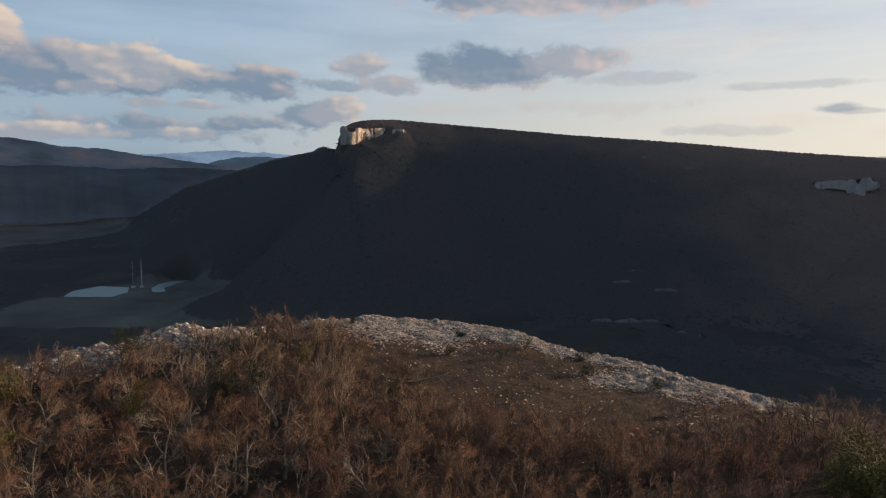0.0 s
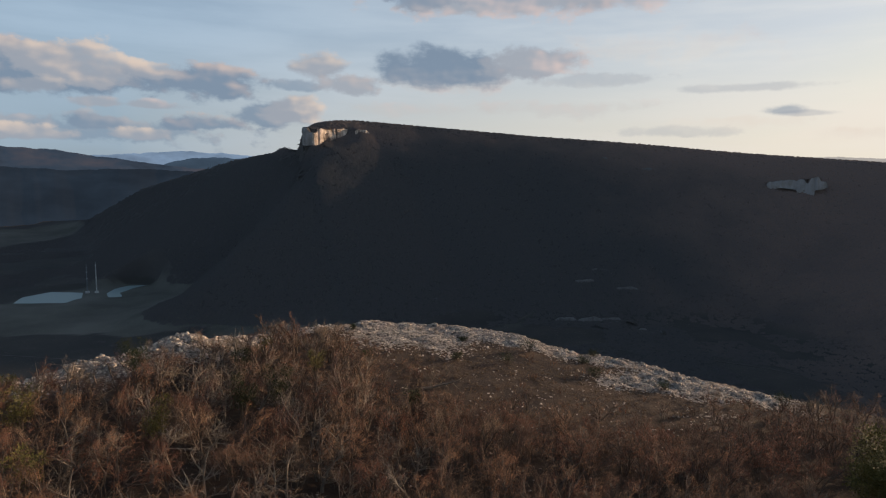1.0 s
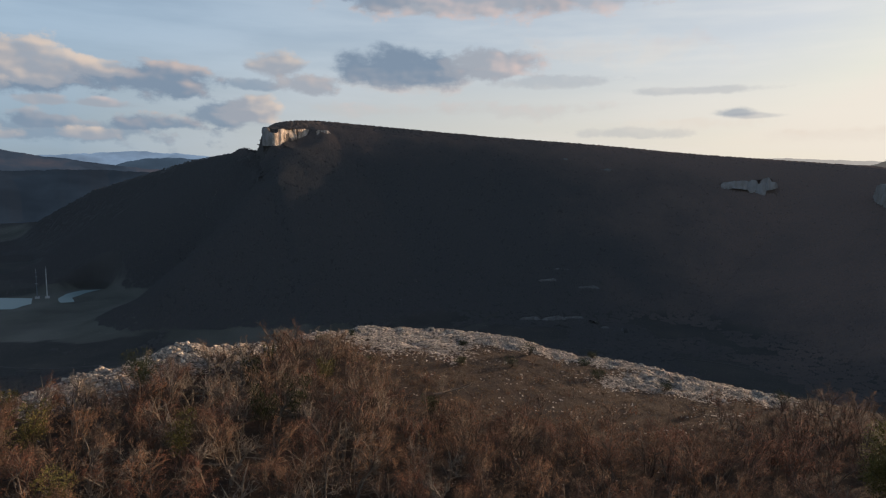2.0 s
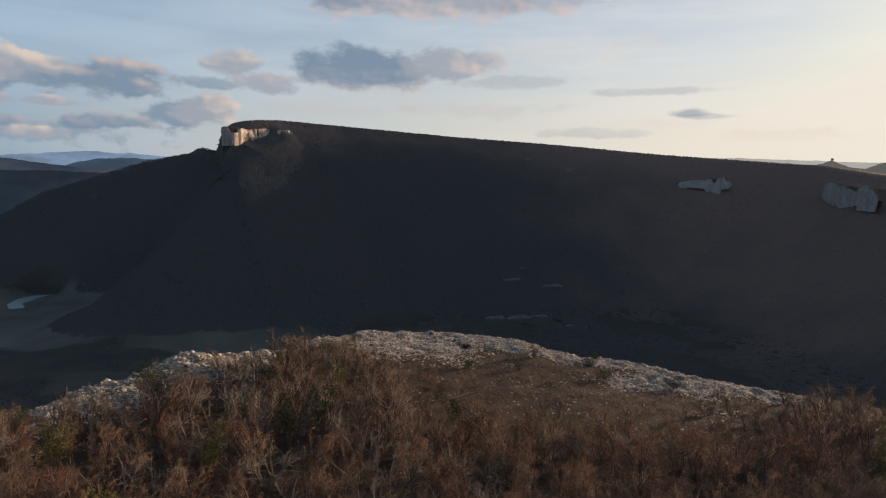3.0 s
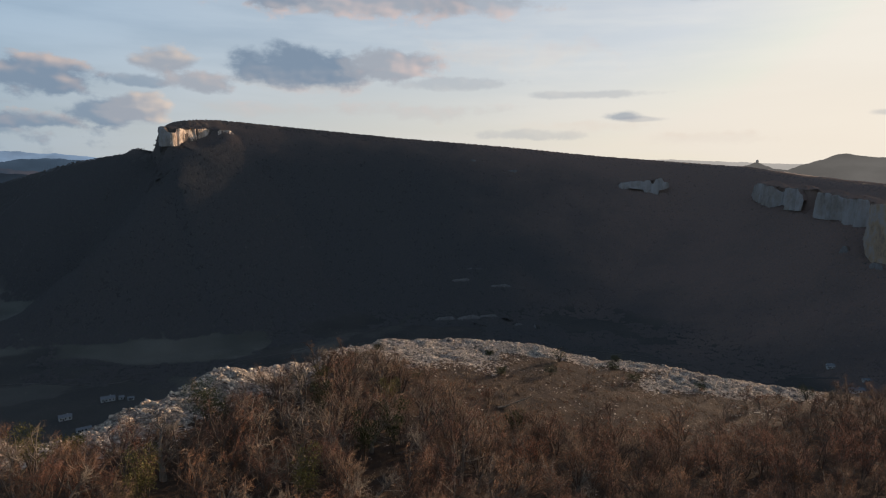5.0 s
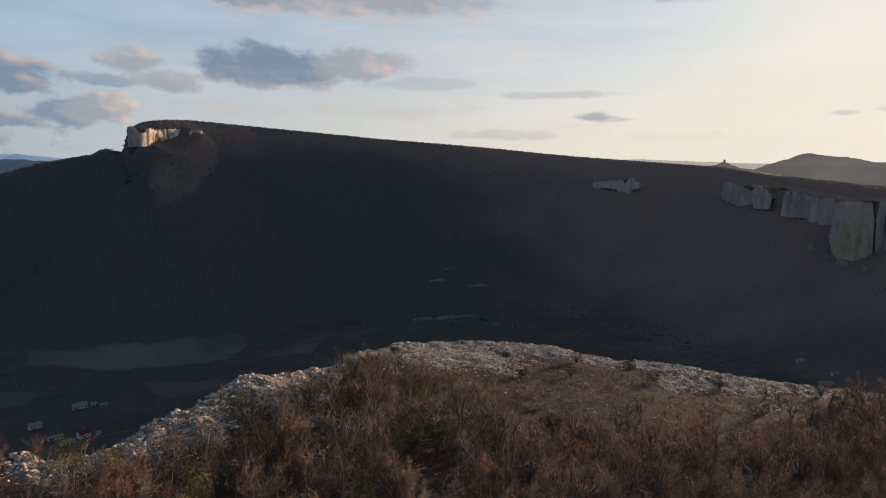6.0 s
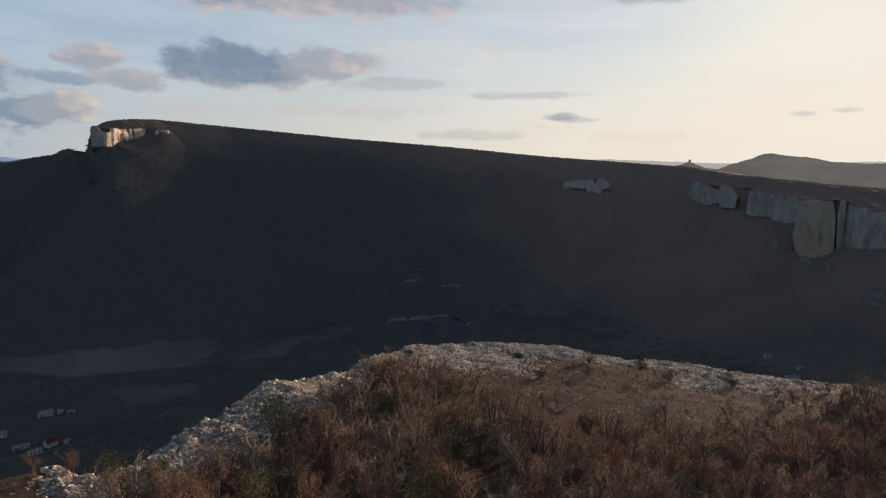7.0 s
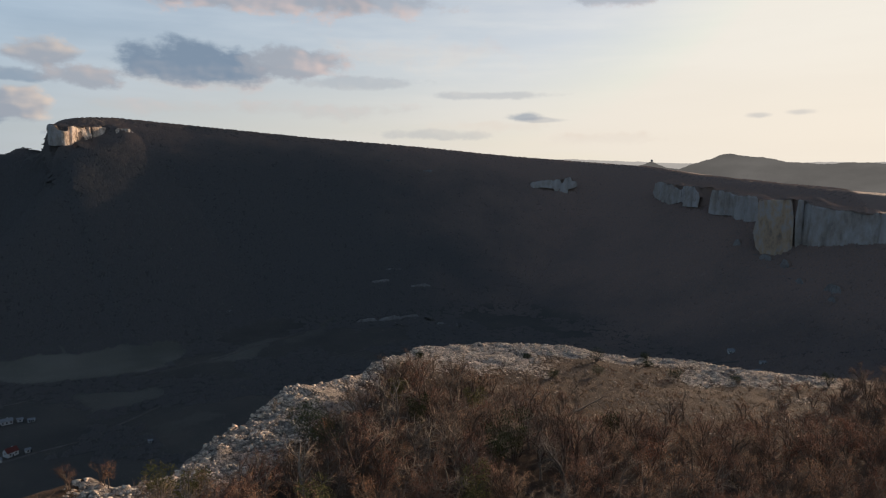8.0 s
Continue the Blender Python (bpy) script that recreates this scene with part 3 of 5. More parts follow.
# ---- cliffs ----
def cliff(name, line, mat, label, step=2.2, rows=14, flute=2.6, broken=0.15, forward=5.0, cap=16, greyed=0):
    """A wall of rock above its foot line; its first stretch of that many metres has shade put into its colour."""
    line = np.asarray(line, float)
    run = np.concatenate([[0], np.cumsum(np.hypot(*np.diff(line[:, :2], axis=0).T))])
    s = np.linspace(0, run[-1], max(8, int(run[-1] / step)))
    x, y, lo, hi = (np.interp(s, run, line[:, k]) for k in range(4))
    tx, ty = np.gradient(x), np.gradient(y)
    for _ in range(3):
        tx, ty = (np.convolve(np.pad(v, 2, "edge"), np.ones(5) / 5, "valid") for v in (tx, ty))
    size = np.hypot(tx, ty)
    nx, ny = ty / size, -tx / size
    hi = hi + 1.2 * rough(s, s * 0, 14, 3, 71) + 0.8 * wave(s, s * 0, 4, 72)
    ends = np.minimum(smooth(-1, 5, s), smooth(-1, 5, run[-1] - s))
    notch = smooth(-0.55, -0.25, rough(s, s * 0, 22, 2, int(abs(line[1, 0]))))
    hi = lo + (hi - lo) * (0.55 + 0.45 * ends) * (1 - broken + broken * notch)
    lo = lo + 2.2 * rough(s, s * 0, 20, 3, 73)
    out = []
    seed = len(name) + int(abs(line[0, 0]))
    for k in range(rows):
        f = k / (rows - 1)
        z = (lo - 6) + (hi - lo + 6) * f
        push = 1.5 * flute * rough(s, z * 0.35, 34, 3, seed) + 1.0 * (np.abs(rough(s, z * 0.2, 11, 2, seed + 3)) - 0.4) * -2 + 1.5 * rough(s * 0.25, z, 9, 3, seed + 5)
        pillar = np.abs(rough(s, z * 0.06, 24, 2, seed + 9))
        push = push - flute * 1.3 * smooth(0.12, 0.0, pillar)
        push = push * (0.3 + 0.7 * ends) + 2.5 * (1 - f) ** 2 - 1.2 * f**4 + forward
        out.append(np.stack([x + nx * push, y + ny * push, z], -1))
    for back, up in ((3 - forward, 0.3), (min(4, cap * 0.5), 0.4), (cap, 0.2)):
        out.append(np.stack([x - nx * back, y - ny * back, hi + up], -1))
    v = np.stack(out, 0)
    n = len(s)
    f0 = (np.arange(len(out) - 1)[:, None] * n + np.arange(n - 1)[None]).ravel()
    me = mesh_of(name, v.reshape(-1, 3), np.stack([f0, f0 + 1, f0 + n + 1, f0 + n], -1), [mat, GROUND, GREY_CLIFF], np.where(f0 >= (rows - 1) * n, 1, np.where(s[f0 % n] < greyed, 2, 0)))
    return tagged(new(name, me), label, "cliff", "cliffs of the table mountain")


cliff("cliff", NOSE_CLIFF, CLIFF, "sunlit fluted limestone cliff with a grey shaded end", 1.3, 14, 4.2, 0.3, 4.0, greyed=66)
cliff("cliff", NOSE_LEDGE, CLIFF, "small sunlit limestone ledge beside the cliff", 1.2, 8, 1.6, 0.5, 3.0)
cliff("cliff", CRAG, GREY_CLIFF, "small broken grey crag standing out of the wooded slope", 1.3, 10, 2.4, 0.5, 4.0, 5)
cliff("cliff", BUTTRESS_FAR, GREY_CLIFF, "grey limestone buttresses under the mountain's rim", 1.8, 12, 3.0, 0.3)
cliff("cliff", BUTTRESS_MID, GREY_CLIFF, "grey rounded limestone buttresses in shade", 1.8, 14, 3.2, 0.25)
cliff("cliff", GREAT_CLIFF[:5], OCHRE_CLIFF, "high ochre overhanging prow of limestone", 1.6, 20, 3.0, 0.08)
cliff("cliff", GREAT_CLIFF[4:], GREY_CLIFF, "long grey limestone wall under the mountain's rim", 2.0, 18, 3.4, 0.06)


# ---- distance ----
def backdrop(name, far, skyline, depth, mat, label, drop=160):
    """A range of hills: (azimuth, height angle) along its skyline, at that distance from the path's middle."""
    pts = np.asarray(skyline, float)
    a = np.linspace(pts[0, 0], pts[-1, 0], 420)
    h = np.interp(a, pts[:, 0], pts[:, 1])
    h = np.convolve(np.pad(h, 2, "edge"), np.ones(5) / 5, "valid")
    top = 241 + far * np.tan(np.radians(h)) + 0.0013 * far * rough(a, a * 0, 0.8, 4, int(far)) + 0.0005 * far * rough(a, a * 0, 0.16, 2, int(far) + 1)
    out = []
    for k, (r, f) in enumerate(((far - depth, 0), (far - depth * 0.6, 0.35), (far - depth * 0.3, 0.72), (far - depth * 0.1, 0.95), (far, 1), (far + depth * 0.3, 0.6))):
        ar = np.radians(a)
        rr = r + depth * 0.12 * rough(a, a * 0 + k, 2.5, 3, 81)
        base = top - drop
        z = base + (top - base) * (f + (0.06 * rough(a, a * 0 + k, 1.5, 3, 83) if 0 < f < 1 else 0))
        out.append(np.stack([-20 + rr * np.sin(ar), 7 + rr * np.cos(ar), z], -1))
    n = len(a)
    f0 = (np.arange(len(out) - 1)[:, None] * n + np.arange(n - 1)[None]).ravel()
    me = mesh_of(name, np.stack(out).reshape(-1, 3), np.stack([f0, f0 + 1, f0 + n + 1, f0 + n], -1), [mat], flat=False)
    return tagged(new(name, me), label, "hills", kind="structure")


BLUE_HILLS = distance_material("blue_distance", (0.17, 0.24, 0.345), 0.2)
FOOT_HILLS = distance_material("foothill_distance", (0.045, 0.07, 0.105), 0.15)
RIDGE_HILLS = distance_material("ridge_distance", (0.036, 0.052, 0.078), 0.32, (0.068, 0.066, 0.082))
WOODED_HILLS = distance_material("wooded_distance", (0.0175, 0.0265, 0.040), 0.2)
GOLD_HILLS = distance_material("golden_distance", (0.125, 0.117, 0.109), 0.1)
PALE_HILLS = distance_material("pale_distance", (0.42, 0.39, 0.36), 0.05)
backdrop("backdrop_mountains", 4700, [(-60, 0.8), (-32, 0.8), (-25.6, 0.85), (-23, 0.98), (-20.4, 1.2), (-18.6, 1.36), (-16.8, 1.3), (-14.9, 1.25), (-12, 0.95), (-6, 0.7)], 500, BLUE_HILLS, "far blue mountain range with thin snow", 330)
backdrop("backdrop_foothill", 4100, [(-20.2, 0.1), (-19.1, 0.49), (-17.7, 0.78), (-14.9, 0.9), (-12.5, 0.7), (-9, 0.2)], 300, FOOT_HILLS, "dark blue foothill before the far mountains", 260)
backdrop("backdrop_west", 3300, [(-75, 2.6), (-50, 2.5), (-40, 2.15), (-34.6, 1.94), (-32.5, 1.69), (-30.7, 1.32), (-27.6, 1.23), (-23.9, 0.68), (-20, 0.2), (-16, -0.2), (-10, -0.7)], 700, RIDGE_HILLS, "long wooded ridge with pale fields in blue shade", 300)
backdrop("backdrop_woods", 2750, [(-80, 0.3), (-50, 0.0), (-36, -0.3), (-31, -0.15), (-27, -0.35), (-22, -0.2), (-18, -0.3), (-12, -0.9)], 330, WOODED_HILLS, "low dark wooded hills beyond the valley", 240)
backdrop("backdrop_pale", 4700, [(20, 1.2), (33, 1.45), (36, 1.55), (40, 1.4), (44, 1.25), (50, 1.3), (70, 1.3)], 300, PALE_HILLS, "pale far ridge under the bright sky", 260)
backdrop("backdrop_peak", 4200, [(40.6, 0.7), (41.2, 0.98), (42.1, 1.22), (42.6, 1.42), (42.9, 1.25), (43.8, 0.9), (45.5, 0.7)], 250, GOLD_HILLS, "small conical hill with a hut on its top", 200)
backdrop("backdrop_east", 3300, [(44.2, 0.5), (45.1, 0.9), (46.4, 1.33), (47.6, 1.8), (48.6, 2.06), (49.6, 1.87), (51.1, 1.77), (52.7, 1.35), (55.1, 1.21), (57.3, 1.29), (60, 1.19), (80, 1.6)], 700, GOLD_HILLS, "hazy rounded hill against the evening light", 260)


# hut on the small peak
hut = tagged(new("hut"), "small stone hut on a far hilltop", "hut")
part("wall", (box(13, 11, 16, (0, 0, 4), 0.4), GREY_CLIFF), hut)
hut_roof = box(15, 13, 4, (0, 0, 13.6), 0.2)
for v in hut_roof.verts:
    if v.co.z > 14:
        v.co.y *= 0.12
part("roof", (hut_roof, GREY_CLIFF), hut)
hut.matrix_basis = pose(-20 + 4200 * math.sin(radians(42.62)), 7 + 4200 * math.cos(radians(42.62)), 241 + 4200 * math.tan(radians(1.36)), 0, 0, 30)


# ---- evergreen shrubs: x, y, height, half width, seed, leaves, dark green or yellow-green ----
SHRUBS = [(-21, 58.5, 5.6, 1.6, 1, 1700, True, "dark green evergreen shrub among bare trees"), (-18.0, 60.5, 5.0, 1.6, 2, 1500, True, "dark green evergreen shrub among bare trees"),
          (-26.2, 52.3, 5.4, 1.5, 3, 1500, False, "yellow-green shrub standing among bare trees"), (-37.6, 53.0, 5.0, 1.8, 4, 1700, False, "yellow-green shrub standing among bare trees"),
          (-46.5, 60.5, 3.8, 1.6, 5, 1500, False, "yellow-green shrub beside bare rock"), (-44.3, 62.6, 2.6, 1.2, 6, 900, False, "small yellow-green shrub beside bare rock"),
          (33.5, 47.5, 6.0, 5.0, 7, 11000, False, "broad yellow-green shrub at the wood's edge"), (-31.5, 43.5, 5.2, 1.4, 8, 1300, False, "yellow-green shrub standing among bare trees"),
          (-5, 63, 3.0, 1.2, 9, 900, True, "small dark evergreen shrub at the wood's edge"), (-23.6, 69.5, 4.2, 1.4, 10, 1400, True, "dark green evergreen shrub below the outcrop"),
          (-23, 77, 3.0, 1.4, 11, 1100, False, "yellow-green shrub at the clearing's edge"), (-34.2, 68.0, 4.8, 2.5, 12, 2600, True, "dark green evergreen shrub below the outcrop"),
          (-16, 72, 3.2, 1.3, 13, 1100, False, "yellow-green shrub at the clearing's edge")]

# ---- bare trees ----
def frame_of(d):
    u = np.cross(d, (0.3, 0.2, 1.0) if abs(d[2]) < 0.9 else (1.0, 0, 0))
    u /= np.linalg.norm(u)
    return u, np.cross(d, u)


class Wood:
    """Gathers tapered limbs as triangles."""

    def __init__(self):
        self.v, self.f = [], []

    def limb(self, p, q, r0, r1, sides):
        d = q - p
        u, w = frame_of(d / (np.linalg.norm(d) + 1e-9))
        n = len(self.v)
        ring = [(math.cos(2 * math.pi * k / sides), math.sin(2 * math.pi * k / sides)) for k in range(sides)]
        self.v += [p + r0 * (c * u + s * w) for c, s in ring]
        if r1 <= 0:
            self.v.append(q)
            self.f += [(n + k, n + (k + 1) % sides, n + sides) for k in range(sides)]
        else:
            self.v += [q + r1 * (c * u + s * w) for c, s in ring]
            for k in range(sides):
                a, b = n + k, n + (k + 1) % sides
                self.f += [(a, b, b + sides), (a, b + sides, a + sides)]

    def arrays(self):
        return np.array(self.v), np.array(self.f)


def turned(rng, d, spread, lift=0.0):
    """A direction at about that many degrees from d, lifted a little."""
    u, w = frame_of(d)
    a, s = rng.uniform(0, 2 * math.pi), math.tan(radians(spread * rng.uniform(0.6, 1.25)))
    e = d + s * (math.cos(a) * u + math.sin(a) * w) + np.array((0, 0, lift))
    return e / np.linalg.norm(e)


def bare_tree(seed, height, stems, lean, boughs, sprays, twigs, spread=34, fat=1.0):
    """Trunk, limbs and twigs of a leafless tree, each as arrays; its twigs fill an uneven rounded crown."""
    rng = random.Random(seed)
    trunk, limbs, fine = Wood(), Wood(), Wood()
    for k in range(stems):
        a = 2 * math.pi * (k + rng.uniform(-0.3, 0.3)) / stems
        tilt = math.tan(radians(lean * rng.uniform(0.5, 1.3))) if stems > 1 else 0.1
        d = np.array((math.cos(a) * tilt, math.sin(a) * tilt, 1.0))
        d /= np.linalg.norm(d)
        p = np.array((0.12 * math.cos(a) * (stems > 1), 0.12 * math.sin(a) * (stems > 1), -0.3))
        r, pieces, length = 0.024 * height / math.sqrt(stems) * 1.3 * fat, 4, 0.6 * height * rng.uniform(0.75, 1.15)
        knots = [p]
        for j in range(pieces):
            q = p + d * length / pieces
            r1 = r * 0.72
            trunk.limb(p, q, r, r1, 5)
            p, r = q, r1
            knots.append(p)
            d = turned(rng, d, 15, 0.04)
        trunk.limb(p, p + d * 0.2 * height, r, 0.0, 4)
        for j in range(boughs):
            f = rng.uniform(0.3, 1.0) * pieces
            i = min(int(f), pieces - 1)
            b = knots[i] + (knots[i + 1] - knots[i]) * (f - i)
            bd = turned(rng, (knots[i + 1] - knots[i]) / np.linalg.norm(knots[i + 1] - knots[i]), spread * 1.35, 0.1)
            bl = height * rng.uniform(0.2, 0.38) * (1.25 - 0.45 * f / pieces)
            mid = b + bd * bl * 0.5
            bd2 = turned(rng, bd, 20, 0.15)
            tip = mid + bd2 * bl * 0.5
            br = 0.008 * height * fat
            limbs.limb(b, mid, br, br * 0.65, 3)
            limbs.limb(mid, tip, br * 0.65, br * 0.3, 3)
            for m in range(sprays):
                g = rng.uniform(0.2, 1.0)
                s = b + (mid - b) * g * 2 if g < 0.5 else mid + (tip - mid) * (g - 0.5) * 2
                sd = turned(rng, bd2, spread * 1.4, 0.12)
                sl = height * rng.uniform(0.09, 0.19)
                e = s + sd * sl
                limbs.limb(s, e, 0.0032 * height * fat, 0.0, 3)
                for n in range(twigs):
                    h = rng.uniform(0.1, 1.0)
                    td = turned(rng, sd, 62, 0.03)
                    fine.limb(s + (e - s) * h, s + (e - s) * h + td * height * rng.uniform(0.035, 0.085), 0.0016 * height * fat, 0.0, 3)
    return trunk.arrays(), limbs.arrays(), fine.arrays()


KINDS = [bare_tree(1, 5.0, 3, 15, 5, 6, 11), bare_tree(2, 5.0, 4, 19, 4, 6, 10), bare_tree(3, 5.0, 2, 10, 7, 6, 11, 28), bare_tree(4, 5.0, 5, 26, 3, 6, 11),
         bare_tree(5, 5.0, 1, 0, 12, 6, 6, 44, 1.15), bare_tree(6, 5.0, 3, 9, 5, 6, 11, 22), bare_tree(7, 5.0, 2, 24, 6, 5, 5, 50, 1.25)]
PALE_KINDS, CORAL_KINDS = (1, 4, 6), (4, 6)  # pale limbs; pale down to the twigs
TREE_MESHES = []
for k, (trunk_, limbs_, fine_) in enumerate(KINDS):
    bark = PALE_BARK if k in PALE_KINDS else BARK
    TREE_MESHES.append((mesh_of("trunk", *trunk_, [bark]), mesh_of("limbwork", *limbs_, [bark]), mesh_of("crown", *fine_, [bark if k in CORAL_KINDS else TWIG])))
TREE_LABELS = ["leafless reddish-brown scrub oak on the hilltop", "leafless many-stemmed brown shrub tree", "slender leafless tree with upright twigs", "low spreading leafless brown thicket tree",
               "leafless tree with pale grey limbs", "leafless upright russet sapling", "gnarled leafless tree with pale crooked limbs"]

rng = random.Random(11)
spots = []
for i in range(-34, 33):
    for j in range(7, 37):
        x, y = 2.45 * i + rng.uniform(-1.1, 1.1), 2.45 * j + rng.uniform(-1.1, 1.1)
        spots.append((x, y))
sx, sy = np.array(spots).T
gap, side_, _ = nearest(sx, sy, WOOD_EDGE)
into = np.where(side_ > 0, gap, -gap)
brink_in = near_depth(sx, sy)
thick = wave(sx, sy, 7, 91) + 0.6 * wave(sx, sy, 3, 92)
bare_share = rockiness(sx, sy)
# within sight of the path only
seen_ = (np.abs(sx) < 7 + 0.73 * sy) & (sy > 29)
trees = []
for k in range(len(spots)):
    x, y, deep = sx[k], sy[k], into[k] + 2.0 * thick[k]
    if not seen_[k] or brink_in[k] < 1.2 or bare_share[k] > 0.5:
        continue
    if deep < -1 and not (deep > -7 and x > -16 and rng.random() < 0.25):
        continue
    if any(math.hypot(x - q[0], y - q[1] + 0.8) < q[3] + 0.7 for q in SHRUBS):
        continue
    if thick[k] < -0.95 and rng.random() < 0.7:
        continue
    if rng.random() < (0.10 if x < -4 else 0.02):
        continue
    east_ = float(smooth(-20, -8, x))
    rim_ = float(smooth(7, 1, deep) * smooth(-14, -19, x))
    size = min(1.08, 0.86 - 0.25 * east_ - 0.2 * rim_ + (0.11 - 0.02 * east_) * max(deep, 0)) * rng.uniform(0.7, 1.2) * (1.06 - 0.004 * (x + 10))
    trees.append((x, y, size, rng.choice((0, 0, 1, 1, 2, 3, 3, 4, 4, 5, 5, 6, 6) if x < -4 else (0, 0, 1, 2, 3, 3, 3, 5)), rng.uniform(0, 360), rng.random()))
trees.sort(key=lambda q: math.hypot(max(0, abs(q[0] + 12) - 18), q[1] - 6))
tz = full_land(np.array([q[0] for q in trees]), np.array([q[1] for q in trees]))
originals = {}
for (x, y, size, kind, turn, tone), z in list(zip(trees, tz))[:300]:
    at = pose(x, y, z - 0.05, 0, 0, turn)
    if kind not in originals:
        tree = new("bare_tree")
        for nm, me in zip(("trunk", "limbwork", "crown"), TREE_MESHES[kind]):
            piece = part(nm, me, tree)
            if nm != "trunk":
                tagged(piece, kind="stuff")
        tree.matrix_basis = at @ Matrix.Scale(size, 4)
        originals[kind] = tagged(tree, TREE_LABELS[kind], "tree", "bare trees on the hilltop")
    else:
        copy_thing(originals[kind], at).scale = (size, size, size)


def gather(items, kinds, name, mats, label, category, flat=True):
    """Many alike growths joined into one mesh: items of x, y, z, size, kind, turn, tone; kinds of lists of (corners, triangles, slot)."""
    vs, fs, slots, tones, n = [], [], [], [], 0
    for x, y, z, size, kind, turn, tone in items:
        c, s = math.cos(radians(turn)) * size, math.sin(radians(turn)) * size
        m = np.array(((c, s, 0), (-s, c, 0), (0, 0, size)))
        for v, f, slot in kinds[kind]:
            vs.append(v @ m + (x, y, z))
            fs.append(f + n)
            slots.append(np.full(len(f), slot))
            tones.append(np.full(len(v), tone))
            n += len(v)
    me = mesh_of(name, np.concatenate(vs), np.concatenate(fs), mats, np.concatenate(slots), flat)
    marked(me, "tone", np.concatenate(tones))
    return tagged(new(name, me), label, category, kind="stuff")


LIGHT = [bare_tree(1, 5.0, 3, 15, 5, 6, 6, 34, 1.3), bare_tree(2, 5.0, 4, 19, 4, 6, 6, 34, 1.3), bare_tree(3, 5.0, 2, 10, 7, 6, 6, 28, 1.3), bare_tree(4, 5.0, 5, 26, 3, 6, 6, 34, 1.3),
         bare_tree(5, 5.0, 1, 0, 12, 6, 4, 44, 1.5), bare_tree(6, 5.0, 3, 9, 5, 6, 6, 22, 1.3), bare_tree(7, 5.0, 2, 24, 6, 5, 4, 50, 1.6)]
mass = [[(*trunk_, 0 if k in PALE_KINDS else 1), (*limbs_, 0 if k in PALE_KINDS else 1), (*fine_, 0 if k in CORAL_KINDS else 2)] for k, (trunk_, limbs_, fine_) in enumerate(LIGHT)]
gather([(x, y, z - 0.05, size, kind, turn, tone) for (x, y, size, kind, turn, tone), z in list(zip(trees, tz))[300:]], mass,
       "bare_thicket", [PALE_BARK, BARK, TWIG_MASS], "dense leafless brown thicket on the hilltop", "thicket")


# ---- dry tussocks and low scrub on the open ground ----
def tussock(seed, blades, height, spread):
    r, w = random.Random(seed), Wood()
    for _ in range(blades):
        a, d = r.uniform(0, 6.283), r.uniform(0, 0.12)
        p = np.array((d * math.cos(a), d * math.sin(a), -0.04))
        t = spread * r.uniform(0.2, 1)
        w.limb(p, p + height * r.uniform(0.5, 1) * np.array((t * math.cos(a), t * math.sin(a), 1)), 0.022, 0.0, 3)
    return w.arrays()


GRASS = [[(*tussock(s, 12, 0.34, 0.9), 0)] for s in range(4)]
SCRUB = [[(*bare_tree(20 + s, 1.1, 4, 34, 2, 3, 3, 40, 2.2)[i], 0) for i in range(3)] for s in range(3)]
tufts, bushes = [], []
gx2, gy2 = np.array([rng.uniform(-60, 58) for _ in range(9000)]), np.array([rng.uniform(46, 103) for _ in range(9000)])
g_gap, g_side, _ = nearest(gx2, gy2, WOOD_EDGE)
g_open = np.where(g_side > 0, -g_gap, g_gap)
g_in, g_bare, g_z, g_patch = near_depth(gx2, gy2), rockiness(gx2, gy2), full_land(gx2, gy2), wave(gx2, gy2, 6, 95)
for k in range(len(gx2)):
    if g_in[k] < 0.6 or g_open[k] < -6:
        continue
    if g_bare[k] < 0.75 and rng.random() < 0.55 + 0.3 * g_patch[k]:
        tufts.append((gx2[k], gy2[k], g_z[k], rng.uniform(0.5, 1.3), rng.randrange(4), rng.uniform(0, 360), rng.random()))
    elif g_bare[k] < 0.55 and rng.random() < 0.28 * smooth(16, -2, g_open[k]) + 0.07:
        bushes.append((gx2[k], gy2[k], g_z[k], rng.uniform(0.5, 1.5), rng.randrange(3), rng.uniform(0, 360), rng.random()))
gather(tufts, GRASS, "dry_grass", [DRY_GRASS], "dry tawny grass tussocks between the stones", "grass")
gather(bushes, SCRUB, "low_scrub", [TWIG_MASS], "low leafless brown scrub at the wood's edge", "scrub")


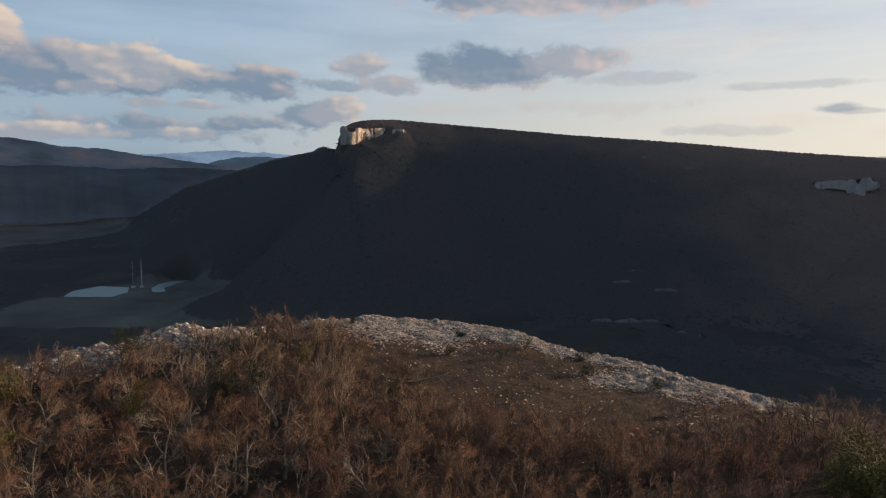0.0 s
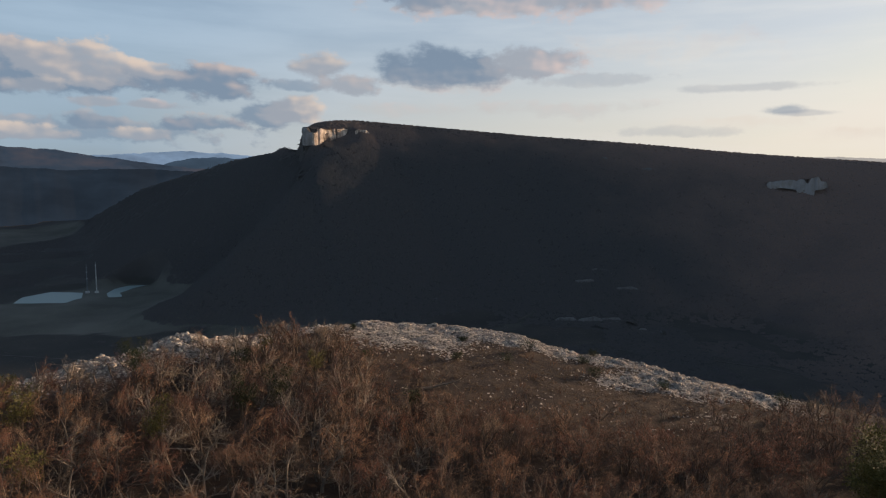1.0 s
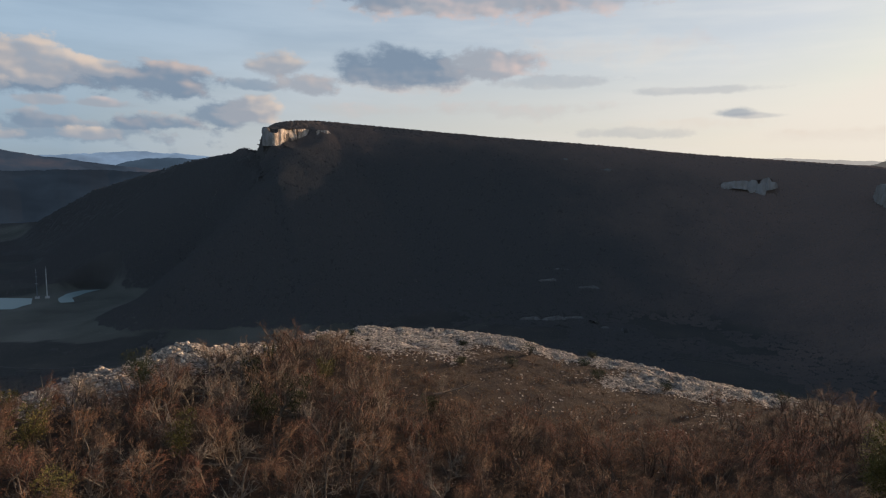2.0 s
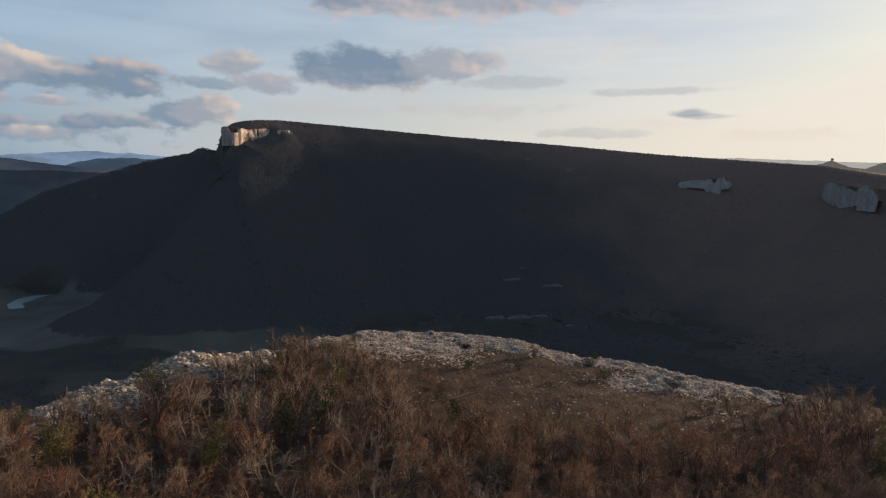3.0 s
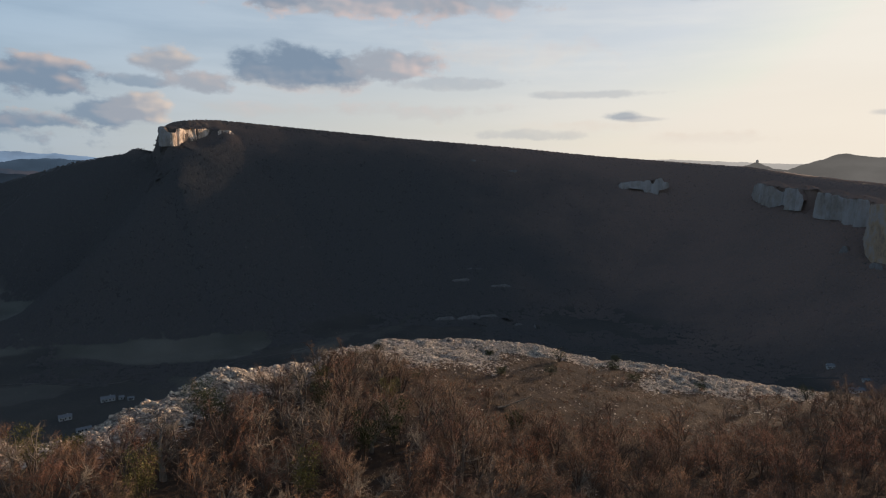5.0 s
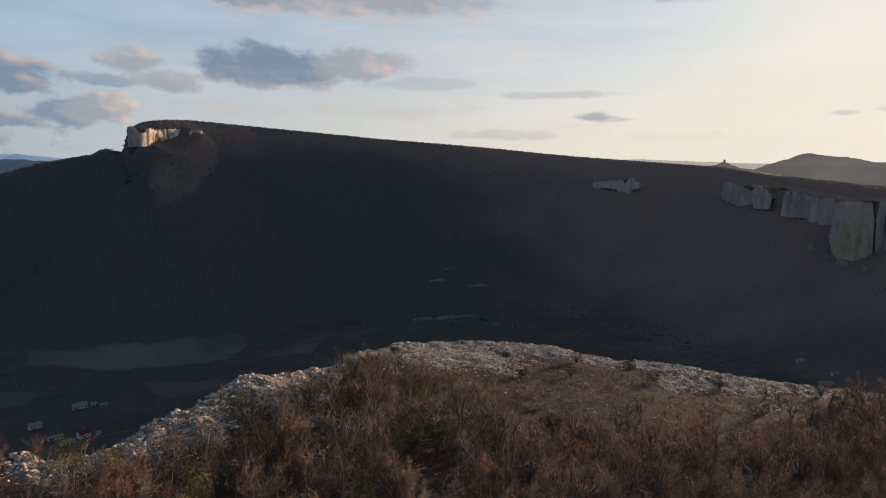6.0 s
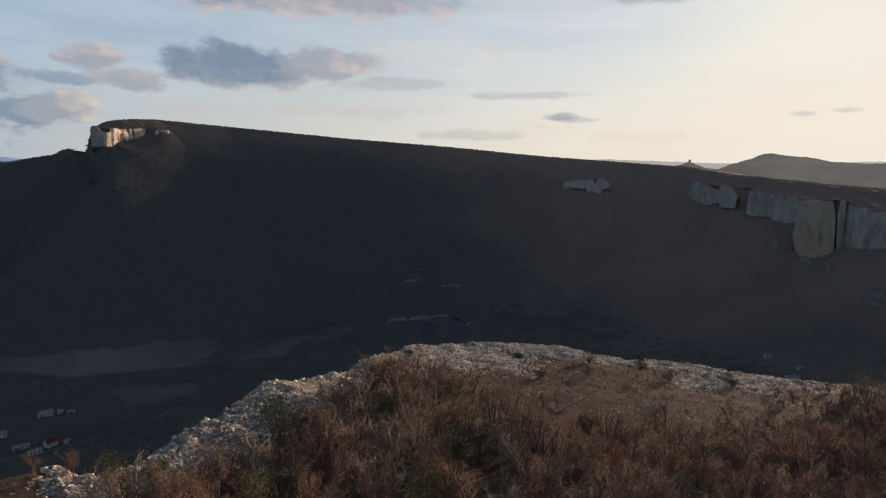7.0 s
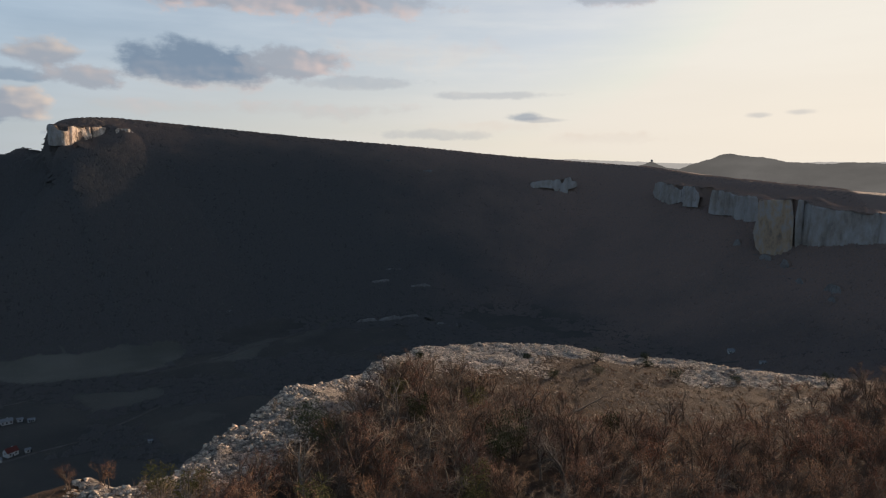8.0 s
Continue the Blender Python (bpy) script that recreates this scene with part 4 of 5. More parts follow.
# ---- evergreen shrubs ----
def leafy(seed, height, wide, leaves, leaf):
    """Stems and leaves of an evergreen shrub with an uneven outline."""
    r, w = random.Random(seed), Wood()
    hubs = []
    for k in range(7):
        a = 2 * math.pi * k / 7 + r.uniform(-0.4, 0.4)
        tip = np.array((math.cos(a) * wide * r.uniform(0.25, 0.8), math.sin(a) * wide * r.uniform(0.25, 0.8), height * r.uniform(0.5, 0.95)))
        mid = tip * np.array((0.4, 0.4, 0.5))
        w.limb(np.array((0, 0, -0.2)), mid, 0.06, 0.04, 4)
        w.limb(mid, tip, 0.04, 0.0, 4)
        hubs += [(tip, r.uniform(0.3, 0.5)), (mid + (tip - mid) * 0.4, r.uniform(0.3, 0.55))]
    v, f = [], []
    for _ in range(leaves):
        c, rad = hubs[r.randrange(len(hubs))]
        d = np.array((r.gauss(0, 1), r.gauss(0, 1), r.gauss(0, 0.9)))
        d /= np.linalg.norm(d)
        p = c + d * rad * wide * r.uniform(0.35, 1.0)
        if p[2] < 0.05:
            continue
        e = turned(r, d, 45, 0.3) * leaf * r.uniform(0.7, 1.3)
        u, q = frame_of(e / np.linalg.norm(e))
        n = len(v)
        v += [p, p + e * 0.5 + u * leaf * 0.3, p + e, p + e * 0.5 - u * leaf * 0.3, p + e * 0.5 + q * leaf * 0.16]
        f += [(n, n + 1, n + 4), (n + 1, n + 2, n + 4), (n + 2, n + 3, n + 4), (n + 3, n, n + 4)]
    return w.arrays(), (np.array(v), np.array(f))


def shrub(x, y, height, wide, seed, mat, label, leaves=900, leaf=0.16):
    stems, crown = leafy(seed, height, wide, leaves, leaf)
    thing = tagged(new("evergreen_shrub"), label, "shrub", "evergreen shrubs on the hilltop")
    part("trunk", mesh_of("trunk", *stems, [BARK]), thing)
    part("foliage", mesh_of("foliage", *crown, [mat]), thing)
    thing.matrix_basis = pose(x, y, height_at(x, y) - 0.05, 0, 0, 40 * seed)


for x, y, high, wide, seed, leaves, green, text in SHRUBS:
    shrub(x, y, high, wide, seed, EVERGREEN if green else OLIVE, text, leaves, 0.16 if wide < 3 else 0.24)
# low bushes on the open rock
for k, (bx, by, bh, bw) in enumerate(((11.6, 86.4, 1.9, 1.4), (7.6, 81.0, 1.3, 1.2), (18.6, 83.4, 0.9, 1.1), (18.2, 77.6, 1.2, 1.1), (1.0, 82, 0.9, 0.9), (-10.7, 81.2, 0.9, 1.0),
                                      (-17.6, 89.5, 0.9, 1.1), (-13.4, 93.6, 0.8, 0.9), (2.8, 91.4, 0.5, 0.8), (20.8, 86.4, 0.8, 1.0), (26, 74, 1.0, 1.0), (38, 69, 1.6, 1.4))):
    shrub(bx, by, bh, bw, 30 + k, EVERGREEN, "low dark juniper bush on stony ground", 520, 0.13)

# single thin tree in the clearing and a fallen one
for tx_, ty_, ts_, tk_ in ((-4.6, 79.4, 0.62, 2), (-0.8, 75.5, 0.5, 4), (12.5, 70.5, 0.45, 6), (-36.5, 76.2, 0.5, 6), (-53.2, 67.6, 0.62, 5), (-50.6, 67.4, 0.62, 0)):
    lone = copy_thing(originals[tk_], pose(tx_, ty_, height_at(tx_, ty_) - 0.05, 0, 0, 50 * tx_))
    lone.scale = (ts_, ts_, ts_)
    tagged(lone, "small leafless tree standing alone on stony ground")
# round russet bushes dotted over the clearing
brng = random.Random(77)
dotted = 0
while dotted < 26:
    tx_, ty_ = brng.uniform(-16, 34), brng.uniform(60, 92)
    spot = np.array([tx_]), np.array([ty_])
    gap_, side_here, _ = nearest(*spot, WOOD_EDGE)
    if side_here[0] > 0 or gap_[0] < 2 or near_depth(*spot)[0] < 3:
        continue
    ts_ = brng.uniform(0.16, 0.36) * (1.25 if gap_[0] < 7 else 0.8)
    bush = copy_thing(originals[brng.choice((0, 1, 3))], pose(tx_, ty_, height_at(tx_, ty_) - 0.05, 0, 0, brng.uniform(0, 360)))
    bush.scale = (ts_ * 1.25, ts_ * 1.25, ts_)
    tagged(bush, "low leafless russet bush on dry stony turf")
    dotted += 1


def fallen_tree(x, y, turn):
    r, w, b = random.Random(5), Wood(), Wood()
    p, d = np.array((-2.2, 0, 0.28)), np.array((1.0, 0.05, 0.02))
    for k in range(5):
        q = p + d * 0.9
        w.limb(p, q, 0.17 - 0.025 * k, 0.145 - 0.025 * k, 6)
        p, d = q, turned(r, d, 8)
        for _ in range(2):
            b.limb(p, p + turned(r, d, 50, 0.2) * r.uniform(0.7, 1.5), 0.05, 0.0, 4)
    thing = tagged(new("fallen_tree"), "bleached fallen tree trunk lying on dry turf", "fallen tree")
    part("trunk", mesh_of("trunk", *w.arrays(), [PALE_BARK]), thing)
    part("branches", mesh_of("branches", *b.arrays(), [PALE_BARK]), thing)
    thing.matrix_basis = pose(x, y, height_at(x, y) - 0.1, 0, 0, turn)


fallen_tree(-1.8, 71.0, 8)


# ---- far woods ----
def lump_mesh(seed):
    r = random.Random(seed)
    bm = bmesh.new()
    bmesh.ops.create_icosphere(bm, subdivisions=1, radius=1.0)
    v = np.array([p.co * r.uniform(0.78, 1.18) for p in bm.verts]) * (1, 1, 0.21) - (0, 0, 0.07)
    f = np.array([[p.index for p in q.verts] for q in bm.faces])
    bm.free()
    return v, f


def stand_mesh(seed):
    """A small stand of bare crowns, each an uneven peaked tuft."""
    r = random.Random(seed)
    v, f = [], []
    for k in range(13):
        a, d = k * 2.4 + r.uniform(-0.3, 0.3), 0.8 * math.sqrt((k + 0.5) / 13)
        x, y, wide, high = d * math.cos(a), d * math.sin(a), r.uniform(0.25, 0.36), r.uniform(0.24, 0.42)
        n = len(v)
        for j in range(4):
            b = 2 * math.pi * (j + r.uniform(-0.25, 0.25)) / 4 + k
            v.append((x + wide * math.cos(b), y + wide * math.sin(b), r.uniform(-0.12, 0.04)))
        v.append((x + r.uniform(-0.08, 0.08), y + r.uniform(-0.08, 0.08), high))
        f += [(n + j, n + (j + 1) % 4, n + 4) for j in range(4)]
    return np.array(v), np.array(f)


LUMPS = [[(*lump_mesh(s), 0)] for s in range(6)]
STANDS = [stand_mesh(40 + s) for s in range(6)]
wx, wy = np.meshgrid(np.arange(-1000, 1130, 8.2), np.arange(330, 1720, 8.2))
wx2, wy2 = np.meshgrid(np.arange(-1500, -240, 13.0), np.arange(1330, 2160, 13.0))
wx, wy = np.concatenate([wx.ravel(), wx2.ravel()]), np.concatenate([wy.ravel(), wy2.ravel()])
wrng = np.random.default_rng(4)
wx, wy = (wx + wrng.uniform(-4, 4, wx.shape)).ravel(), (wy + wrng.uniform(-4, 4, wy.shape)).ravel()
c_d, c_side, c_v = nearest(wx, wy, CREST)
wz = full_land(wx, wy)
keep = (c_d * (c_side < 0) < np.where(wx > 850, 260, 14)) & (np.abs(wx + 20) < 260 + 1.15 * wy) & (near_depth(wx, wy) < -150)
valley_floor = wz < 14
tilled = field_share(wx, wy) > 0
keep &= np.where(valley_floor, ~tilled & (rough(wx, wy, 90, 3, 101) > 0.0), ~(tilled & (wx < -950)))
keep &= ~valley_floor | (np.hypot(wx + 200, wy - 670) > 90)
for px_, py_, rx_, ry_ in ((-636, 1170, 72, 78), (-540, 1236, 50, 88)):
    keep &= np.hypot((wx - px_) / rx_, (wy - py_) / ry_) > 1.55
for line_ in CLIFFS:
    l_d, l_side, _ = nearest(wx, wy, line_)
    keep &= ~((l_d < 8.5) & (l_side > 0)) & (l_d > 2)
woods = [(x, y, z + 0.1, s * q, k, t, 0) for x, y, z, s, q, k, t in zip(wx[keep], wy[keep], wz[keep], wrng.uniform(6.4, 9.4, keep.sum()), (np.where(valley_floor, 0.8, 1.0) * (0.45 + 0.55 * smooth(5, 60, c_d)) * (0.86 + 0.14 * smooth(20, 110, wz)))[keep],
                                                                   wrng.integers(0, 6, keep.sum()), wrng.uniform(0, 360, keep.sum()))]
# crowns lean with the slope that they cover
w_v, w_f, w_n = [], [], 0
at_x, at_y, at_z = (np.array([q[k] for q in woods]) for k in range(3))
rise_x, rise_y = full_land(at_x + 5, at_y) - at_z + 0.1, full_land(at_x, at_y + 5) - at_z + 0.1
for (x, y, z, size, kind, turn, _), gx_, gy_ in zip(woods, np.where(np.abs(rise_x) > 6.5, 0, rise_x / 5), np.where(np.abs(rise_y) > 6.5, 0, rise_y / 5)):
    v, f = STANDS[kind]
    c, s = math.cos(radians(turn)) * size, math.sin(radians(turn)) * size
    vx, vy = v[:, 0] * c - v[:, 1] * s, v[:, 0] * s + v[:, 1] * c
    w_v.append(np.stack([x + vx, y + vy, z + v[:, 2] * size + vx * gx_ + vy * gy_], -1))
    w_f.append(f + w_n)
    w_n += len(v)
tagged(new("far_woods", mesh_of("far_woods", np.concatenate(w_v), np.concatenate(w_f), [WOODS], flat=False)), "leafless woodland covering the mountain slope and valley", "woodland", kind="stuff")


# ---- village in the valley ----
def house(name, x, y, turn, long_, deep, high, ridge, wall_mat, roof_mat, label, windows=3, door=True, chimney=True):
    thing = tagged(new(name), label, "house", "houses in the valley")
    bm = bmesh.new()
    a, b = long_ / 2, deep / 2
    ring = [bm.verts.new(p) for p in ((-a, -b, -1), (a, -b, -1), (a, b, -1), (-a, b, -1), (-a, -b, high), (a, -b, high), (a, b, high), (-a, b, high))]
    ends = [bm.verts.new((-a, 0, high + ridge)), bm.verts.new((a, 0, high + ridge))]
    for q in ((0, 1, 5, 4), (2, 3, 7, 6)):
        bm.faces.new([ring[k] for k in q])
    bm.faces.new([ring[3], ring[0], ring[4], ends[0], ring[7]])
    bm.faces.new([ring[1], ring[2], ring[6], ends[1], ring[5]])
    bmesh.ops.recalc_face_normals(bm, faces=bm.faces[:])
    part("wall", (bm, wall_mat), thing)
    pitch = math.atan2(ridge, b)
    slope = math.hypot(ridge, b) + 0.5
    for s in (-1, 1):
        slab = box(long_ + 0.9, slope, 0.22, (0, 0, 0), 0.05)
        part("roof", (slab, roof_mat), thing, "", Matrix.Translation((0, s * (b / 2 + 0.18), high + ridge / 2 - 0.02)) @ Matrix.Rotation(-s * pitch, 4, "X"))
    for k in range(windows):
        wx_ = -a + long_ * (k + 0.5) / windows
        for s in (-1, 1):
            pane = part("window", (box(1.3, 0.12, 1.4), DARK_OPENING), thing, "", Matrix.Translation((wx_, s * (b + 0.02), high * 0.55)))
            part("sill", (box(1.6, 0.25, 0.12), CONCRETE), pane, "", Matrix.Translation((0, s * 0.1, -0.78)))
    gable = part("window", (box(0.12, 1.1, 1.2), DARK_OPENING), thing, "", Matrix.Translation((-a - 0.02, 0, high * 0.8)))
    if door:
        part("door", (box(1.0, 0.14, 2.0), DARK_OPENING), thing, "", Matrix.Translation((-a + long_ / max(windows, 1), -b - 0.03, 1.0)))
    if chimney:
        part("chimney", (box(0.7, 0.7, 1.8, bevel=0.06), CONCRETE), thing, "", Matrix.Translation((a * 0.4, b * 0.3, high + ridge * 0.8)))
    thing.matrix_basis = pose(x, y, height_at(x, y), 0, 0, turn)
    return thing


house("house", -184, 708, 18, 13, 6, 3.6, 2.0, WHITEWASH, ROOF_GREY, "long white house with a grey roof", 4)
house("outbuilding", -172, 711, 18, 5, 4, 2.6, 1.2, WHITEWASH, ROOF_GREY, "small white outbuilding beside the long house", 1, chimney=False)
house("outbuilding", -162, 706, 12, 6, 4, 2.4, 1.0, WHITEWASH, ROOF_GREY, "small white outbuilding beside the long house", 2, chimney=False)
house("house", -165, 627, 40, 9, 7, 3.8, 3.2, WHITEWASH, ROOF_RED, "white house with a steep red roof", 2)
house("outbuilding", -153, 628, 22, 4, 3.4, 2.6, 1.1, WHITEWASH, ROOF_GREY, "small white outbuilding beside the red-roofed house", 1, chimney=False)
house("shed", -188, 630, 24, 12, 5, 2.6, 1.2, WHITEWASH, ROOF_GREY, "long low whitewashed shed", 4, chimney=False)
house("house", -175, 615, 24, 11, 5, 2.6, 1.4, CONCRETE, ROOF_GREY, "low grey house beside the whitewashed shed", 2)
house("house", -212, 664, 20, 11, 6, 3.2, 2.0, CONCRETE, ROOF_GREY, "grey house at the village's edge", 3)
house("shed", -58, 607, 10, 3.6, 3, 2.2, 0.8, WHITEWASH, ROOF_GREY, "small white hut alone among fields", 1, chimney=False)
house("house", 618, 571, -30, 8, 6, 3.4, 2.2, WHITEWASH, ROOF_GREY, "white house under the great cliff", 3)
house("house", 590, 512, -20, 14, 7, 3.2, 1.8, WHITEWASH, ROOF_GREY, "long white house under the great cliff", 4)
house("shed", 612, 520, -20, 7, 5, 2.6, 1.2, WHITEWASH, ROOF_GREY, "white shed beside the long house", 2, chimney=False)


# ---- ponds, masts, tracks ----
def sheet_of(name, outline, lift, mat, label, category, rim=10):
    """A flat patch of water with a wavering shore."""
    pts = []
    for (ax, ay), (bx, by) in zip(outline, outline[1:] + outline[:1]):
        for k in range(rim):
            f = k / rim
            x, y = ax + (bx - ax) * f, ay + (by - ay) * f
            pts.append((x + 3 * float(rough(x, y, 25, 3, 111)), y + 3 * float(rough(x, y, 25, 3, 112))))
    top = 1.0 + lift
    bm = bmesh.new()
    bm.faces.new([bm.verts.new((x, y, top)) for x, y in pts])
    low = bmesh.ops.extrude_face_region(bm, geom=bm.faces[:])
    bmesh.ops.translate(bm, verts=[v for v in low["geom"] if isinstance(v, bmesh.types.BMVert)], vec=(0, 0, -6))
    bmesh.ops.recalc_face_normals(bm, faces=bm.faces[:])
    me = bpy.data.meshes.new(name)
    bm.to_mesh(me)
    bm.free()
    me.materials.append(mat)
    return tagged(new(name, me), label, category, kind="structure")


sheet_of("water_1", [(-676, 1118), (-690, 1170), (-668, 1222), (-605, 1214), (-585, 1165), (-592, 1124)], 0.3, WATER, "pale still pond in the valley", "pond")
sheet_of("water_2", [(-566, 1255), (-552, 1290), (-522, 1298), (-534, 1262), (-538, 1215), (-520, 1180), (-540, 1172), (-560, 1210)], 0.3, WATER, "pale pond beside two tall masts", "pond")


def mast(x, y, high, pale):
    thing = tagged(new("mast"), "tall slim mast with a platform near its top", "mast", "masts beside the ponds")
    bm = bmesh.new()
    bmesh.ops.create_cone(bm, segments=10, radius1=1.1, radius2=0.6, depth=high, cap_ends=True, matrix=Matrix.Translation((0, 0, high / 2)))
    part("shaft", (bm, CONCRETE if pale else ROOF_GREY), thing)
    for k, f in enumerate((0.55, 0.8, 0.97)):
        ring = bmesh.new()
        bmesh.ops.create_cone(ring, segments=12, radius1=2.0 - 0.3 * k, radius2=2.0 - 0.3 * k, depth=0.5, cap_ends=True)
        part("platform", (ring, CONCRETE), thing, "", Matrix.Translation((0, 0, high * f)))
    part("base", (box(7, 6, 4, (0, 0, 1.5), 0.1), CONCRETE), thing)
    part("aerial", (box(0.4, 0.4, 5, (0, 0, high + 2.4)), CONCRETE), thing)
    thing.matrix_basis = pose(x, y, height_at(x, y), 0, 0, 20)


mast(-581, 1216, 54, True)
mast(-597, 1214, 50, False)


def track(points, wide, label, lift=0.2):
    pts = np.asarray(points, float)
    run = np.concatenate([[0], np.cumsum(np.hypot(*np.diff(pts, axis=0).T))])
    s = np.linspace(0, run[-1], int(run[-1] / 6))
    x, y = np.interp(s, run, pts[:, 0]), np.interp(s, run, pts[:, 1])
    for _ in range(4):
        x[1:-1], y[1:-1] = (x[:-2] + x[1:-1] + x[2:]) / 3, (y[:-2] + y[1:-1] + y[2:]) / 3
    size = np.hypot(np.gradient(x), np.gradient(y))
    nx, ny = -np.gradient(y) / size, np.gradient(x) / size
    out = []
    for o, dz in ((-wide / 2 - 0.4, -0.9), (-wide / 2, 0), (wide / 2, 0), (wide / 2 + 0.4, -0.9)):
        px_, py_ = x + nx * o, y + ny * o
        out.append(np.stack([px_, py_, np.maximum(full_land(px_, py_), full_land(x, y)) + lift + dz], -1))
    n = len(s)
    f0 = (np.arange(3)[:, None] * n + np.arange(n - 1)[None]).ravel()
    me = mesh_of("road", np.stack(out).reshape(-1, 3), np.stack([f0, f0 + 1, f0 + n + 1, f0 + n], -1), [TRACK])
    return tagged(new("road", me), label, "road", kind="structure")


track([(-420, 560), (-300, 600), (-200, 605), (-111, 635), (-40, 709), (40, 745), (120, 789), (220, 820), (330, 800), (450, 720), (560, 610), (640, 500), (700, 380)], 3.6, "pale valley road between woods and fields")
track([(-520, 800), (-380, 770), (-295, 790), (-200, 760), (-100, 800), (20, 850), (120, 930), (215, 1010)], 3.2, "dirt track along the edge of the fields")

# low ledges of bare rock standing out of the slope: x, y, length, height
def rock_ledge(x, y, long_, high):
    dx, dy = height_at(x + 6, y) - height_at(x - 6, y), height_at(x, y + 6) - height_at(x, y - 6)
    size = math.hypot(dx, dy) + 1e-6
    tx, ty = dy / size, -dx / size
    line = []
    for f in (-0.5, -0.2, 0.15, 0.5):
        px_, py_ = x + tx * f * long_, y + ty * f * long_
        line.append((px_, py_, height_at(px_, py_) - 1, height_at(px_, py_) + high * (0.6 if abs(f) == 0.5 else 1.0)))
    ledge = cliff("rock_ledge", line, SCREE, "low pale limestone ledge standing out of the woods", 1.6, 8, 1.4, 0.35, 2.5, 5)
    return tagged(ledge, "low pale limestone ledge standing out of the woods", "rock", "ledges on the wooded slope")


for x, y, long_, high in ((261, 975, 34, 6), (300, 972, 40, 7), (336, 975, 34, 5), (360, 946, 22, 6), (304, 925, 26, 4), (364, 914, 16, 5), (384, 890, 15, 6), (320, 1078, 36, 4), (390, 1058, 38, 4), (355, 1105, 30, 3),
                          (541, 1384, 26, 6), (462, 1434, 18, 4), (839, 756, 14, 10), (821, 687, 20, 12), (811, 646, 17, 13), (777, 597, 17, 8), (764, 540, 24, 11), (746, 528, 14, 7)):
    rock_ledge(x, y, long_, high)

# pale scree and boulders on the wooded slope
scree_rng = random.Random(8)
scree = []
for cx_, cy_, ww, hh, count in ((262, 970, 26, 14, 26), (325, 965, 36, 18, 40), (372, 905, 16, 14, 24), (541, 1384, 16, 6, 12), (825, 690, 16, 20, 22), (765, 545, 24, 20, 26), (800, 620, 24, 24, 18), (52, 1022, 5, 4, 6)):
    for _ in range(count):
        px_, py_ = cx_ + scree_rng.gauss(0, ww * 0.55), cy_ + scree_rng.gauss(0, hh * 0.55)
        scree.append((px_, py_, height_at(px_, py_), scree_rng.uniform(1.5, 4.5), scree_rng.randrange(6), scree_rng.uniform(0, 360), 0))
gather(scree, LUMPS, "scree", [SCREE], "pale limestone scree and fallen blocks on the slope", "scree")


